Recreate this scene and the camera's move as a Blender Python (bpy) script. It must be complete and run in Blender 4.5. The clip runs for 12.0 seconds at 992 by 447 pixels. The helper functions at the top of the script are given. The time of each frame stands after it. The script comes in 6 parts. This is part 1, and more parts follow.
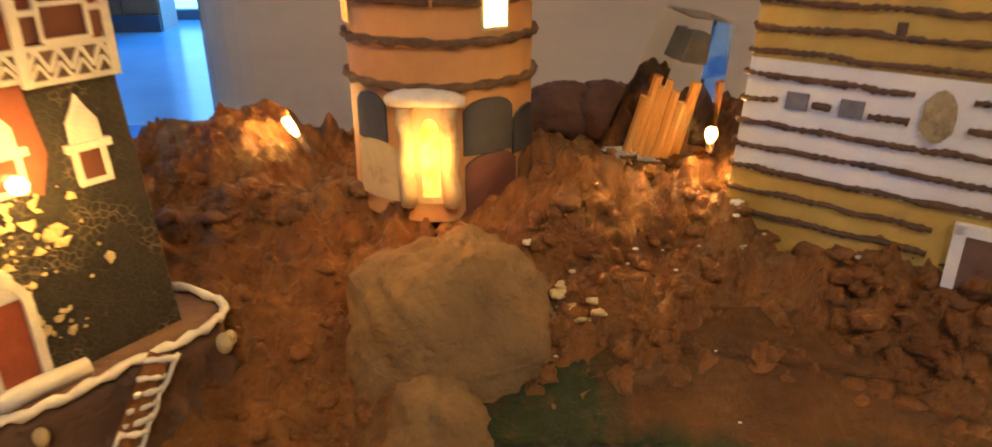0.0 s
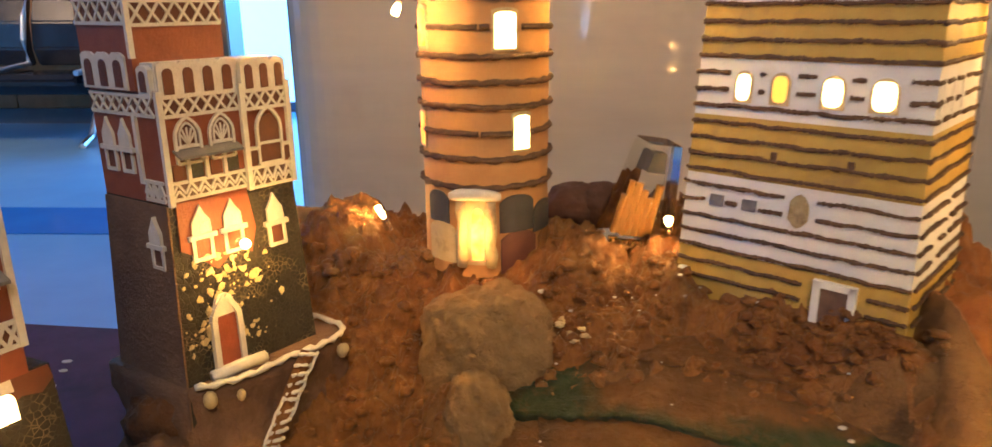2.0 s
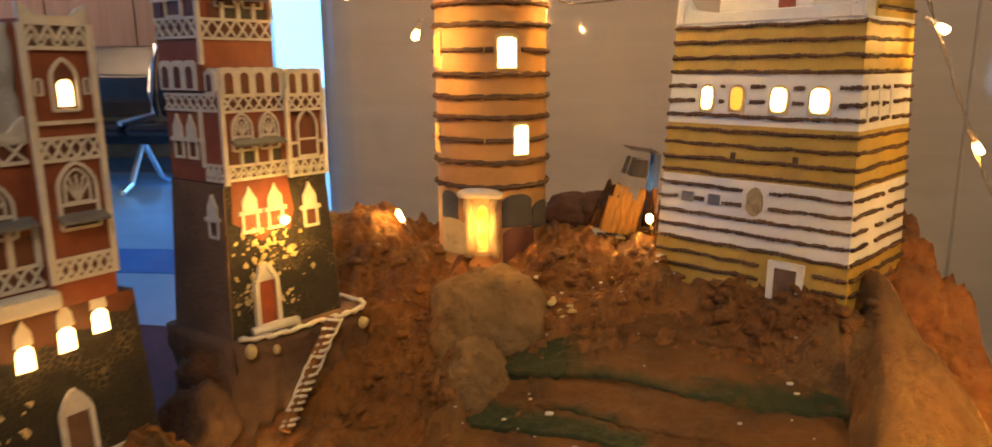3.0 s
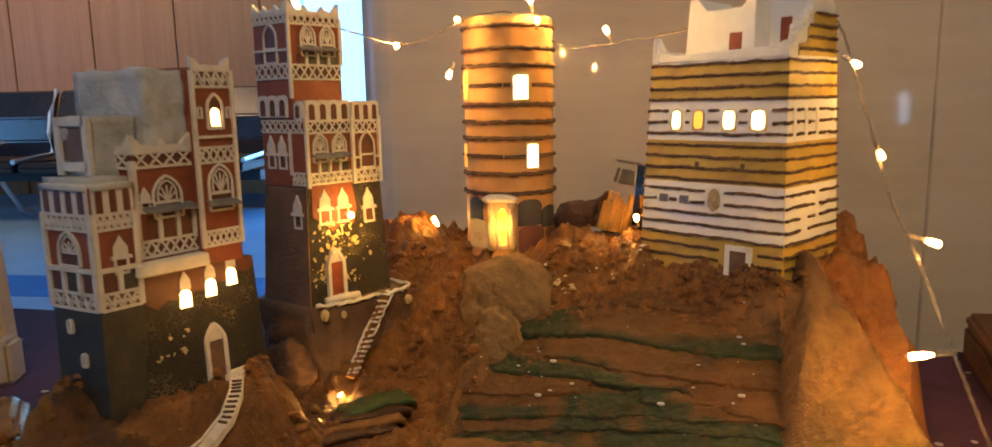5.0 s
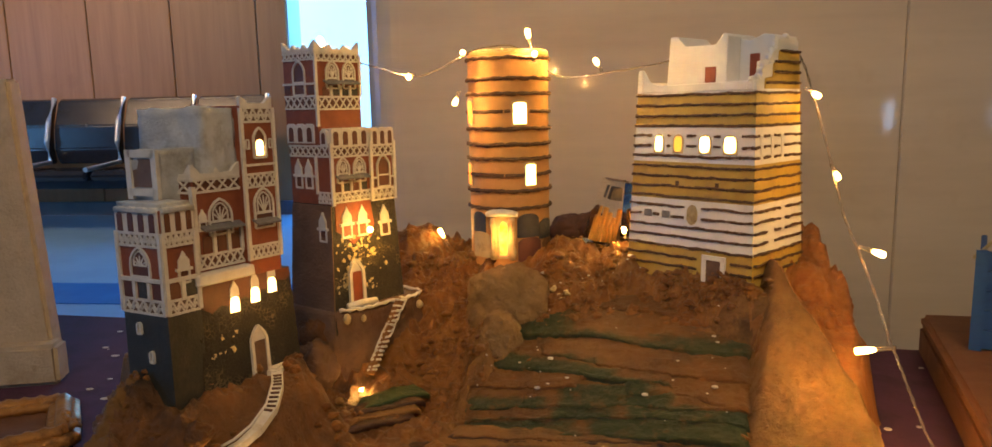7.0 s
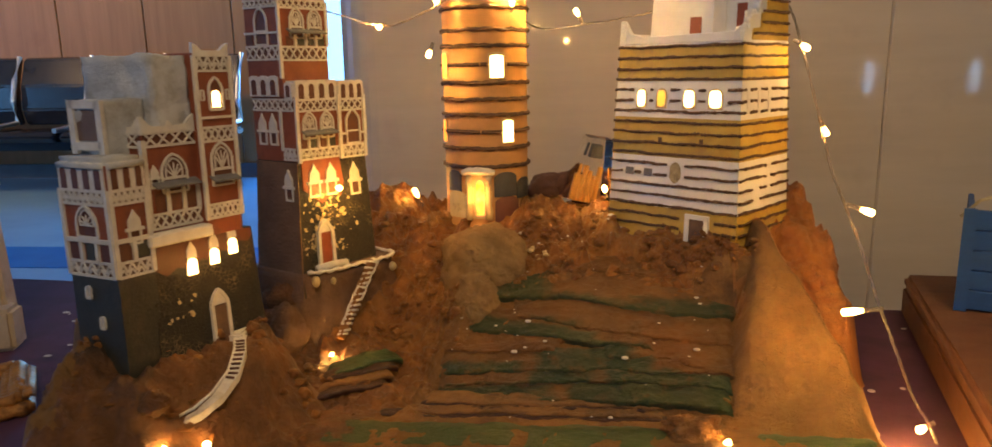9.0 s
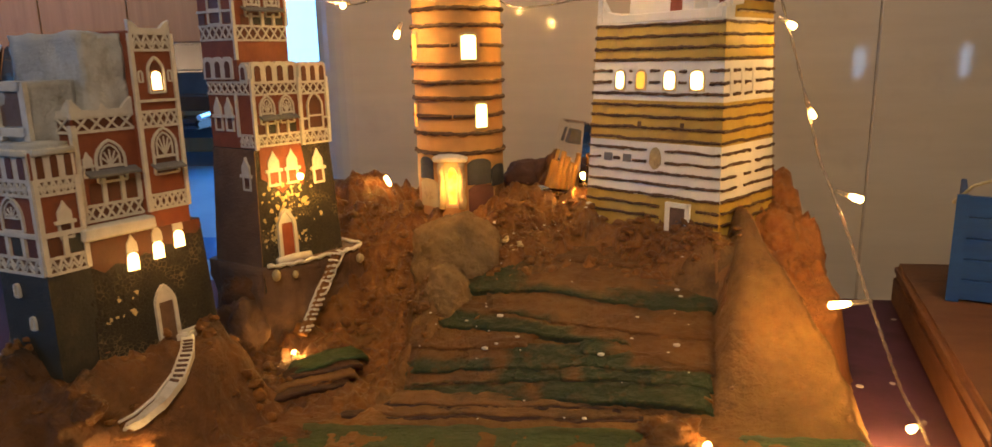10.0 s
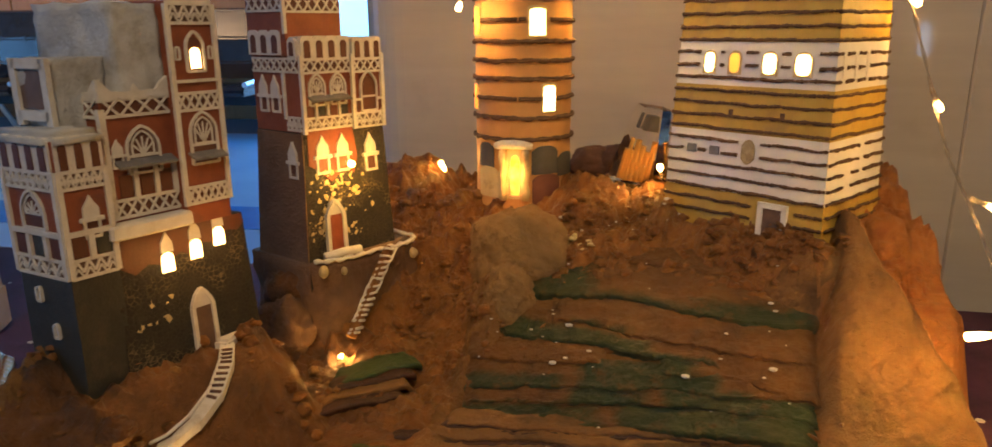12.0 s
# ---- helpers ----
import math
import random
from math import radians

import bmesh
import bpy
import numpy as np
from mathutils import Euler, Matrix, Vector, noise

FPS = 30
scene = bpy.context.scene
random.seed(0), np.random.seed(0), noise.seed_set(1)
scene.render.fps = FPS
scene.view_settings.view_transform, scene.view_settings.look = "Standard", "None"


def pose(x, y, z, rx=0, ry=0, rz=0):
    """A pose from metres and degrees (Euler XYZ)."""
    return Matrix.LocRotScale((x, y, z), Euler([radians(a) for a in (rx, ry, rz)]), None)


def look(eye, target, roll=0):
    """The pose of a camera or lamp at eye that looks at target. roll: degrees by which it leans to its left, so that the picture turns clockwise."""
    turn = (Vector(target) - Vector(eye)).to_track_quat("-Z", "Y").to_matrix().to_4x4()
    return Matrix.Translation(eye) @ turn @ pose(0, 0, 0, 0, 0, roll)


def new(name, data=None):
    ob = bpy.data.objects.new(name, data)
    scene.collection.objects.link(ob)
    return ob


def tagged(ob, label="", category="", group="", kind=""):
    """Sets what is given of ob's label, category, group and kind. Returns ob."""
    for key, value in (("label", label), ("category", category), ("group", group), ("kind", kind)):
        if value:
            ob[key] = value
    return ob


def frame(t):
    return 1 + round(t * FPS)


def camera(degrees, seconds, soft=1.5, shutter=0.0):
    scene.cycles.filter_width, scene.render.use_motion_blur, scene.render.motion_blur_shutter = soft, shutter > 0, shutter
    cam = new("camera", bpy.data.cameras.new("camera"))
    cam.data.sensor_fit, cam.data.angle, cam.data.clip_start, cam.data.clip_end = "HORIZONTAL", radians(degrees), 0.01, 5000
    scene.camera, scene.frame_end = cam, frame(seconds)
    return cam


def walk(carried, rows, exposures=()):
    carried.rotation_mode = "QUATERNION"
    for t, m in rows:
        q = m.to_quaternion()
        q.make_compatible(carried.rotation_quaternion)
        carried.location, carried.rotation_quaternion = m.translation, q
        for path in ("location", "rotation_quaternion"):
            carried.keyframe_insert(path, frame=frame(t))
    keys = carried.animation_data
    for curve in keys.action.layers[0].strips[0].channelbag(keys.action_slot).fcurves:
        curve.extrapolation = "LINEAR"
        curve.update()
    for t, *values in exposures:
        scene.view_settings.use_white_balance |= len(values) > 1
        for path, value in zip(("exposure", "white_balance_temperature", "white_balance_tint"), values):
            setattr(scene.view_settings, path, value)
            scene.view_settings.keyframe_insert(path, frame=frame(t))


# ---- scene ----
cam = camera(67.8, 12.0, shutter=0.6)
PATH = [
    (0, (0.011, 0.013, 0.993), (0.038, 1.851, 0.205), -0.2),
    (0.5, (0.012, -0.032, 1.011), (-0.025, 1.828, 0.277), -0.8),
    (1, (0.014, -0.086, 1.025), (-0.08, 1.792, 0.344), -0.8),
    (1.5, (0.014, -0.131, 1.033), (-0.098, 1.763, 0.401), -0.8),
    (2, (0.027, -0.169, 1.045), (-0.078, 1.745, 0.476), -0.6),
    (2.5, (0.048, -0.212, 1.042), (-0.076, 1.72, 0.541), -0.4),
    (3, (0.053, -0.265, 1.016), (-0.123, 1.683, 0.597), -0.4),
    (3.2, (0.055, -0.283, 1.007), (-0.157, 1.669, 0.626), -0.7),
    (4.8, (0.081, -0.411, 1.001), (-0.171, 1.55, 0.694), -1.2),
    (5, (0.078, -0.434, 1.01), (-0.169, 1.524, 0.688), -1.1),
    (5.5, (0.077, -0.479, 1.025), (-0.134, 1.486, 0.713), -1.1),
    (6, (0.081, -0.503, 1.027), (-0.126, 1.461, 0.709), -1.3),
    (6.5, (0.081, -0.519, 1.031), (-0.123, 1.446, 0.72), -1.2),
    (6.7, (0.08, -0.523, 1.032), (-0.141, 1.441, 0.725), -1.3),
    (8.3, (0.067, -0.523, 1.037), (-0.161, 1.432, 0.682), -1.0),
    (8.5, (0.069, -0.515, 1.031), (-0.144, 1.439, 0.66), -0.7),
    (9, (0.079, -0.49, 1.023), (-0.095, 1.46, 0.615), -1.0),
    (9.5, (0.088, -0.471, 1.021), (-0.065, 1.478, 0.599), -0.8),
    (10, (0.097, -0.449, 1.016), (-0.056, 1.496, 0.575), -1.2),
    (10.5, (0.1, -0.419, 1.014), (-0.086, 1.518, 0.551), -1.3),
    (11, (0.103, -0.402, 1.017), (-0.131, 1.526, 0.541), -1.0),
    (11.5, (0.088, -0.381, 1.019), (-0.166, 1.542, 0.533), -1.1),
    (12, (0.063, -0.374, 1.022), (-0.193, 1.542, 0.508), -0.4),
]
EXPOSURES = [(0.0, 0.15, 5850, 10), (0.5, 0.2, 5900, 10), (1.0, 0.33, 5650, 10), (1.5, 0.45, 5600, 10), (2.0, 0.36, 5750, 10), (2.5, 0.0, 6300, 10), (3.0, -0.07, 6600, 10), (4.8, -0.02, 6600, 10), (12.0, -0.02, 6600, 10)]
walk(cam, [(t, look(eye, target, roll)) for t, eye, target, roll in PATH], EXPOSURES)


# ---- world and light ----
world = bpy.data.worlds.new("world")
scene.world = world
world.use_nodes = True
_bg = world.node_tree.nodes["Background"]
_sky = world.node_tree.nodes.new("ShaderNodeTexSky")
_sky.sky_type, _sky.sun_disc = "NISHITA", False
_sky.sun_elevation, _sky.sun_rotation = radians(35), radians(-60)
world.node_tree.links.new(_sky.outputs[0], _bg.inputs[0])
_bg.inputs[1].default_value = 0.1

LED = (1.0, 0.50, 0.12)


def lamp(name, kind, at, watts, colour, size=0.1, target=None, size_y=None):
    data = bpy.data.lights.new(name, kind)
    data.energy, data.color = watts, colour
    if kind == "AREA":
        data.size = size
        if size_y:
            data.shape, data.size_y = "RECTANGLE", size_y
    else:
        data.shadow_soft_size = size
    ob = new(name, data)
    ob.matrix_world = look(at, target) if target else Matrix.Translation(at)
    return ob


FLOOR, TABLE = 0.16, 0.705
# daylight from the glazed entrance, and assumed warm ceiling lamps, unseen
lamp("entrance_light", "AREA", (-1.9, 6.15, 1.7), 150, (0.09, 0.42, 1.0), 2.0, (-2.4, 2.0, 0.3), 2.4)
lamp("hall_light", "AREA", (0.5, -1.9, 3.05), 43, (1.0, 0.75, 0.47), 1.2, (0.2, 0.6, 0.7), 0.6)
lamp("far_hall_light", "AREA", (-4.6, 2.6, 3.1), 96, (1.0, 0.64, 0.36), 1.6, (-4.8, 5.0, 1.6), 0.6)


# blue fill added for the left faces and the bench; no source is seen
lamp("side_blue_fill", "AREA", (-5.6, -4.9, 1.9), 50, (0.22, 0.52, 1.0), 1.2, (-0.3, 0.1, 0.9), 1.6)
lamp("bench_blue_fill", "AREA", (-8.72, 1.2, 1.8), 115, (0.16, 0.48, 1.0), 1.6, (-4.2, 5.0, 0.6), 1.8)


# ---- materials ----
def nodes(name):
    m = bpy.data.materials.new(name)
    m.use_nodes = True
    t = m.node_tree
    return m, t, t.nodes["Principled BSDF"]


def mix(t, fac, a, b):
    n = t.nodes.new("ShaderNodeMix")
    n.data_type = "RGBA"
    for k, v in ((0, fac), (6, a), (7, b)):
        if hasattr(v, "links"):
            t.links.new(v, n.inputs[k])
        else:
            n.inputs[k].default_value = v if k == 0 else (*v, 1)
    return n.outputs[2]


def noisy(t, scale, detail=5, rough=0.6, lo=0.3, hi=0.7, stretch=None):
    co = t.nodes.new("ShaderNodeTexCoord")
    n = t.nodes.new("ShaderNodeTexNoise")
    n.inputs["Scale"].default_value, n.inputs["Detail"].default_value, n.inputs["Roughness"].default_value = scale, detail, rough
    src = co.outputs["Object"]
    if stretch:
        mp = t.nodes.new("ShaderNodeMapping")
        mp.inputs["Scale"].default_value = stretch
        t.links.new(src, mp.inputs[0])
        src = mp.outputs[0]
    t.links.new(src, n.inputs["Vector"])
    r = t.nodes.new("ShaderNodeMapRange")
    r.inputs[1].default_value, r.inputs[2].default_value = lo, hi
    t.links.new(n.outputs["Fac"], r.inputs[0])
    return r.outputs[0]


def bump(t, bsdf, height, dist, strength=1.0):
    b = t.nodes.new("ShaderNodeBump")
    b.inputs["Distance"].default_value, b.inputs["Strength"].default_value = dist, strength
    t.links.new(height, b.inputs["Height"])
    t.links.new(b.outputs[0], bsdf.inputs["Normal"])


def surface(name, a, b, dirt=None, scale=60, fine=400, rough=0.7, depth=0.0006, metal=0.0, dirt_lo=0.55, stretch=None):
    """Two tones at one scale, dirt at another, and a fine relief."""
    m, t, s = nodes(name)
    col = mix(t, noisy(t, scale, stretch=stretch), a, b)
    if dirt:
        col = mix(t, noisy(t, scale * 0.35, 6, 0.7, dirt_lo, dirt_lo + 0.15), col, dirt)
    t.links.new(col, s.inputs["Base Color"])
    s.inputs["Roughness"].default_value, s.inputs["Metallic"].default_value = rough, metal
    bump(t, s, noisy(t, fine, 6, 0.65, 0.2, 0.8, stretch), depth)
    return m


def glow(name, colour, power):
    m, t, s = nodes(name)
    s.inputs["Base Color"].default_value = (*colour, 1)
    s.inputs["Emission Color"].default_value = (*colour, 1)
    s.inputs["Emission Strength"].default_value = power
    return m


def stone_paint(name):
    """Dark painted masonry: small blocks with paler joints showing through in places."""
    m, t, s = nodes(name)
    co = t.nodes.new("ShaderNodeTexCoord")
    v = t.nodes.new("ShaderNodeTexVoronoi")
    v.feature = "DISTANCE_TO_EDGE"
    v.inputs["Scale"].default_value = 300
    t.links.new(co.outputs["Object"], v.inputs["Vector"])
    r = t.nodes.new("ShaderNodeMapRange")
    r.inputs[1].default_value, r.inputs[2].default_value = 0.02, 0.09
    t.links.new(v.outputs["Distance"], r.inputs[0])
    base = mix(t, noisy(t, 90), (0.012, 0.011, 0.010), (0.034, 0.028, 0.019))
    joint = mix(t, noisy(t, 34, 4, 0.6, 0.5, 0.62), (0.03, 0.028, 0.02), (0.17, 0.13, 0.07))
    t.links.new(mix(t, r.outputs[0], joint, base), s.inputs["Base Color"])
    s.inputs["Roughness"].default_value = 0.75
    bump(t, s, r.outputs[0], 0.0003)
    return m


CLAY = surface("earth_clay", (0.29, 0.125, 0.028), (0.14, 0.050, 0.010), (0.29, 0.160, 0.050), 45, 240, 0.42, 0.0030)
CLAY_PALE = surface("pale_clay", (0.23, 0.118, 0.033), (0.155, 0.074, 0.020), (0.09, 0.042, 0.014), 38, 240, 0.7, 0.0028)
BOULDER = surface("tan_boulder_clay", (0.30, 0.185, 0.075), (0.22, 0.13, 0.05), (0.16, 0.09, 0.036), 32, 220, 0.75, 0.003)
TERRACE = surface("terrace_earth", (0.225, 0.112, 0.032), (0.14, 0.066, 0.018), (0.06, 0.040, 0.016), 30, 200, 0.65, 0.0022, dirt_lo=0.54)
MUD = surface("dark_brown_mud", (0.21, 0.088, 0.025), (0.085, 0.034, 0.011), (0.028, 0.018, 0.012), 34, 240, 0.42, 0.0026, dirt_lo=0.52)
CRAG = surface("grey_brown_clay", (0.20, 0.112, 0.062), (0.125, 0.066, 0.036), (0.07, 0.042, 0.026), 34, 240, 0.6, 0.0018)
CLAY_RED = surface("red_clay_rock", (0.36, 0.145, 0.034), (0.23, 0.08, 0.02), (0.14, 0.055, 0.018), 60, 260, 0.55, 0.0025)
CLAY_DARK = surface("dark_clay", (0.14, 0.062, 0.036), (0.075, 0.035, 0.022), None, 60, 300, 0.7, 0.001)
FURROW = surface("deep_brown_furrow_clay", (0.060, 0.020, 0.010), (0.032, 0.012, 0.007), None, 60, 300, 0.5, 0.001)
GREEN = surface("green_paint", (0.022, 0.062, 0.020), (0.036, 0.058, 0.018), (0.12, 0.066, 0.024), 44, 220, 0.42, 0.0018, dirt_lo=0.60)


def field_paint(name):
    """Clay earth with green paint brushed over some of the steps, worn through in patches."""
    m, t, b = nodes(name)
    earth = mix(t, noisy(t, 26, 5, 0.6), (0.185, 0.082, 0.019), (0.105, 0.044, 0.010))
    earth = mix(t, noisy(t, 11, 6, 0.7, 0.56, 0.74), earth, (0.070, 0.045, 0.022))
    green = mix(t, noisy(t, 40, 5, 0.6), (0.016, 0.044, 0.015), (0.036, 0.048, 0.016))
    at = t.nodes.new("ShaderNodeAttribute")
    at.attribute_name = "paint"
    wear = t.nodes.new("ShaderNodeMath")
    wear.operation = "MULTIPLY"
    t.links.new(at.outputs["Fac"], wear.inputs[0])
    t.links.new(noisy(t, 60, 6, 0.7, 0.26, 0.46), wear.inputs[1])
    t.links.new(mix(t, wear.outputs[0], earth, green), b.inputs["Base Color"])
    b.inputs["Roughness"].default_value = 0.48
    bump(t, b, noisy(t, 220, 6, 0.7, 0.2, 0.8), 0.0034)
    return m


FIELD = field_paint("painted_field_clay")
RED = surface("red_brown_paint", (0.27, 0.075, 0.03), (0.20, 0.05, 0.022), (0.15, 0.05, 0.03), 70, 500, 0.6, 0.0003)
PANE = surface("dark_red_recess", (0.13, 0.04, 0.02), (0.09, 0.03, 0.016), None, 90, 500, 0.5, 0.0002)
WHITE = surface("white_icing_relief", (0.70, 0.67, 0.62), (0.58, 0.54, 0.49), (0.44, 0.38, 0.31), 120, 700, 0.6, 0.0004, dirt_lo=0.6)
PLASTER = surface("white_plaster", (0.78, 0.77, 0.75), (0.70, 0.69, 0.67), (0.58, 0.55, 0.50), 50, 500, 0.75, 0.0004, dirt_lo=0.62)
GREYROOF = surface("grey_plaster", (0.58, 0.59, 0.60), (0.42, 0.42, 0.42), (0.27, 0.245, 0.21), 32, 400, 0.85, 0.0009, dirt_lo=0.5)
STONE = stone_paint("dark_masonry_paint")
BLACK = surface("black_green_paint", (0.022, 0.024, 0.022), (0.040, 0.040, 0.032), (0.07, 0.06, 0.04), 60, 400, 0.5, 0.0004)
OCHRE = surface("ochre_paint", (0.50, 0.345, 0.065), (0.42, 0.275, 0.045), (0.34, 0.22, 0.07), 60, 500, 0.55, 0.0003)
TAN = surface("orange_tan_paint", (0.56, 0.30, 0.11), (0.47, 0.24, 0.08), (0.40, 0.24, 0.12), 50, 500, 0.55, 0.0003)
CORD = surface("dark_brown_cord", (0.135, 0.072, 0.032), (0.058, 0.030, 0.014), (0.26, 0.17, 0.08), 220, 900, 0.6, 0.0005, dirt_lo=0.62)
SLATE = surface("slate_blue_paint", (0.055, 0.06, 0.07), (0.035, 0.035, 0.04), None, 60, 500, 0.5, 0.0004)
MAROON = surface("maroon_paint", (0.18, 0.07, 0.045), (0.13, 0.05, 0.035), None, 60, 500, 0.55, 0.0004)
CREAM = surface("cream_paint", (0.62, 0.50, 0.27), (0.52, 0.40, 0.2), (0.3, 0.2, 0.1), 80, 500, 0.6, 0.0006)
BLOCKED = surface("mottled_putty", (0.46, 0.38, 0.22), (0.30, 0.23, 0.11), (0.14, 0.09, 0.04), 150, 500, 0.6, 0.0012, dirt_lo=0.5)
GREYBLUE = surface("grey_blue_awning", (0.17, 0.17, 0.19), (0.11, 0.11, 0.12), None, 90, 600, 0.6, 0.0004)
BRICKRED = surface("brick_red_door", (0.30, 0.07, 0.03), (0.22, 0.05, 0.02), None, 120, 600, 0.6, 0.0003)
BROWNDOOR = surface("brown_door_paint", (0.17, 0.10, 0.065), (0.12, 0.07, 0.045), None, 120, 600, 0.6, 0.0003)
CLOTH = surface("purple_cloth", (0.085, 0.026, 0.068), (0.056, 0.018, 0.044), (0.035, 0.012, 0.032), 30, 700, 0.85, 0.0006)
SPOT = surface("pale_sequin", (0.62, 0.56, 0.52), (0.5, 0.44, 0.4), None, 90, 600, 0.35, 0.0001)
WOOD = surface("wood_veneer", (0.42, 0.225, 0.095), (0.32, 0.165, 0.065), (0.27, 0.13, 0.05), 3.0, 60, 0.45, 0.0006, stretch=(6, 6, 0.35))
DARKWOOD = surface("brown_wood", (0.235, 0.10, 0.040), (0.165, 0.065, 0.024), (0.09, 0.035, 0.014), 14, 160, 0.6, 0.0012, stretch=(1, 5, 5))
MARBLE = surface("beige_marble", (0.64, 0.565, 0.465), (0.53, 0.455, 0.365), (0.46, 0.38, 0.29), 4.0, 40, 0.05, 0.0, stretch=(0.4, 1, 3.0))
TILE = surface("pale_floor_tile", (0.24, 0.48, 0.74), (0.20, 0.41, 0.66), None, 2.0, 60, 0.18, 0.0)
SHEEN = surface("blue_floor_reflection", (0.03, 0.22, 0.62), (0.025, 0.18, 0.52), None, 4, 60, 0.2, 0.0)
LEATHER = surface("black_vinyl", (0.010, 0.014, 0.024), (0.016, 0.021, 0.034), None, 8, 200, 0.22, 0.0004)
CHROME = surface("chrome", (0.85, 0.86, 0.88), (0.78, 0.79, 0.81), None, 8, 200, 0.30, 0.0, metal=1.0)
BLUEPAINT = surface("blue_painted_wood", (0.010, 0.080, 0.28), (0.008, 0.060, 0.21), (0.03, 0.06, 0.12), 30, 300, 0.5, 0.0005, stretch=(1, 1, 5))
BEIGE = surface("beige_textured_board", (0.55, 0.45, 0.34), (0.44, 0.35, 0.25), (0.35, 0.25, 0.16), 40, 220, 0.85, 0.0015)
GILT = surface("gilt_moulding", (0.62, 0.30, 0.08), (0.42, 0.18, 0.04), (0.12, 0.05, 0.02), 40, 300, 0.28, 0.0012, metal=0.5)
WALLPAINT = surface("hall_wall_paint", (0.50, 0.45, 0.38), (0.46, 0.41, 0.35), None, 2, 80, 0.8, 0.0004)
SKIRT = surface("grey_blue_skirting", (0.10, 0.12, 0.15), (0.08, 0.09, 0.12), None, 6, 100, 0.4, 0.0)

def flame(name, a, b, power):
    """Light shining unevenly out of a rough opening."""
    m, t, n = nodes(name)
    col = mix(t, noisy(t, 75, 4, 0.6, 0.38, 0.62), a, b)
    t.links.new(col, n.inputs["Base Color"])
    t.links.new(col, n.inputs["Emission Color"])
    n.inputs["Emission Strength"].default_value = power
    return m


BULB = glow("led_bulb", (1.0, 0.55, 0.16), 28)
LITWIN = glow("lit_window", (1.0, 0.62, 0.22), 9)
LITDOOR = flame("lit_doorway", (1.0, 0.52, 0.12), (0.95, 0.26, 0.02), 1.25)
EMBER = glow("ember_light", (1.0, 0.30, 0.05), 9)
DAY = glow("daylight_beyond_glass", (0.30, 0.62, 1.0), 2.2)

FILLPANE = glow("window_daylight", (0.25, 0.55, 1.0), 0.8)
DAYGLINT = glow("bright_daylight_slit", (0.45, 0.72, 1.0), 10)


def clear(name, colour, rough=0.05, ior=1.45):
    m, t, s = nodes(name)
    s.inputs["Base Color"].default_value = (*colour, 1)
    s.inputs["Transmission Weight"].default_value, s.inputs["Roughness"].default_value, s.inputs["IOR"].default_value = 1, rough, ior
    return m


PLASTIC = clear("clear_plastic", (0.98, 0.97, 0.94), 0.03, 1.08)
SLEEVE = clear("clear_cable", (0.80, 0.70, 0.56), 0.12, 1.4)
SLEEVE.node_tree.nodes["Principled BSDF"].inputs["Transmission Weight"].default_value = 0.8
GLEAM = clear("orange_gleam", (0.85, 0.46, 0.12), 0.3, 1.25)
GLEAM.node_tree.nodes["Principled BSDF"].inputs["Transmission Weight"].default_value = 0.3
AMBER = glow("amber_glass", (0.85, 0.50, 0.06), 0.9)


# ---- building helpers ----
def thing(name, at, label, category, group="", kind=""):
    ob = new(name)
    ob.location = at
    ob.empty_display_size = 0.02
    return tagged(ob, label, category, group, kind)


def origin(ob):
    p = Vector(ob.location)
    while ob.parent:
        ob = ob.parent
        p += ob.location
    return p


def mesh_of(name, bm, material, at):
    bmesh.ops.recalc_face_normals(bm, faces=bm.faces)
    bmesh.ops.translate(bm, verts=bm.verts, vec=-Vector(at))
    me = bpy.data.meshes.new(name)
    bm.to_mesh(me)
    bm.free()
    me.materials.append(material)
    return me


def part(name, bm, material, parent, label="", smooth=False):
    """One mesh object under a thing or a part; the bmesh is in world coordinates."""
    me = mesh_of(name, bm, material, origin(parent))
    if smooth:
        for p in me.polygons:
            p.use_smooth = True
    ob = new(name, me)
    ob.parent = parent
    return tagged(ob, label)


def single(name, bm, material, at, label, category="", kind="", group="", smooth=False):
    """A thing of one mesh."""
    me = mesh_of(name, bm, material, at)
    if smooth:
        for p in me.polygons:
            p.use_smooth = True
    ob = new(name, me)
    ob.location = at
    return tagged(ob, label, category, group, kind)


def prism(bm, low, high):
    """Closed solid between two rings of 3D points."""
    a = [bm.verts.new(p) for p in low]
    b = [bm.verts.new(p) for p in high]
    n = len(a)
    bm.faces.new(a[::-1])
    bm.faces.new(b)
    for i in range(n):
        bm.faces.new((a[i], a[(i + 1) % n], b[(i + 1) % n], b[i]))


def box(bm, x0, x1, y0, y1, z0, z1):
    r = [(x0, y0), (x1, y0), (x1, y1), (x0, y1)]
    prism(bm, [(x, y, z0) for x, y in r], [(x, y, z1) for x, y in r])


def soften(bm, width, segments=2):
    bmesh.ops.recalc_face_normals(bm, faces=bm.faces)
    bmesh.ops.bevel(bm, geom=bm.edges[:], offset=width, segments=segments, affect="EDGES", clamp_overlap=True)


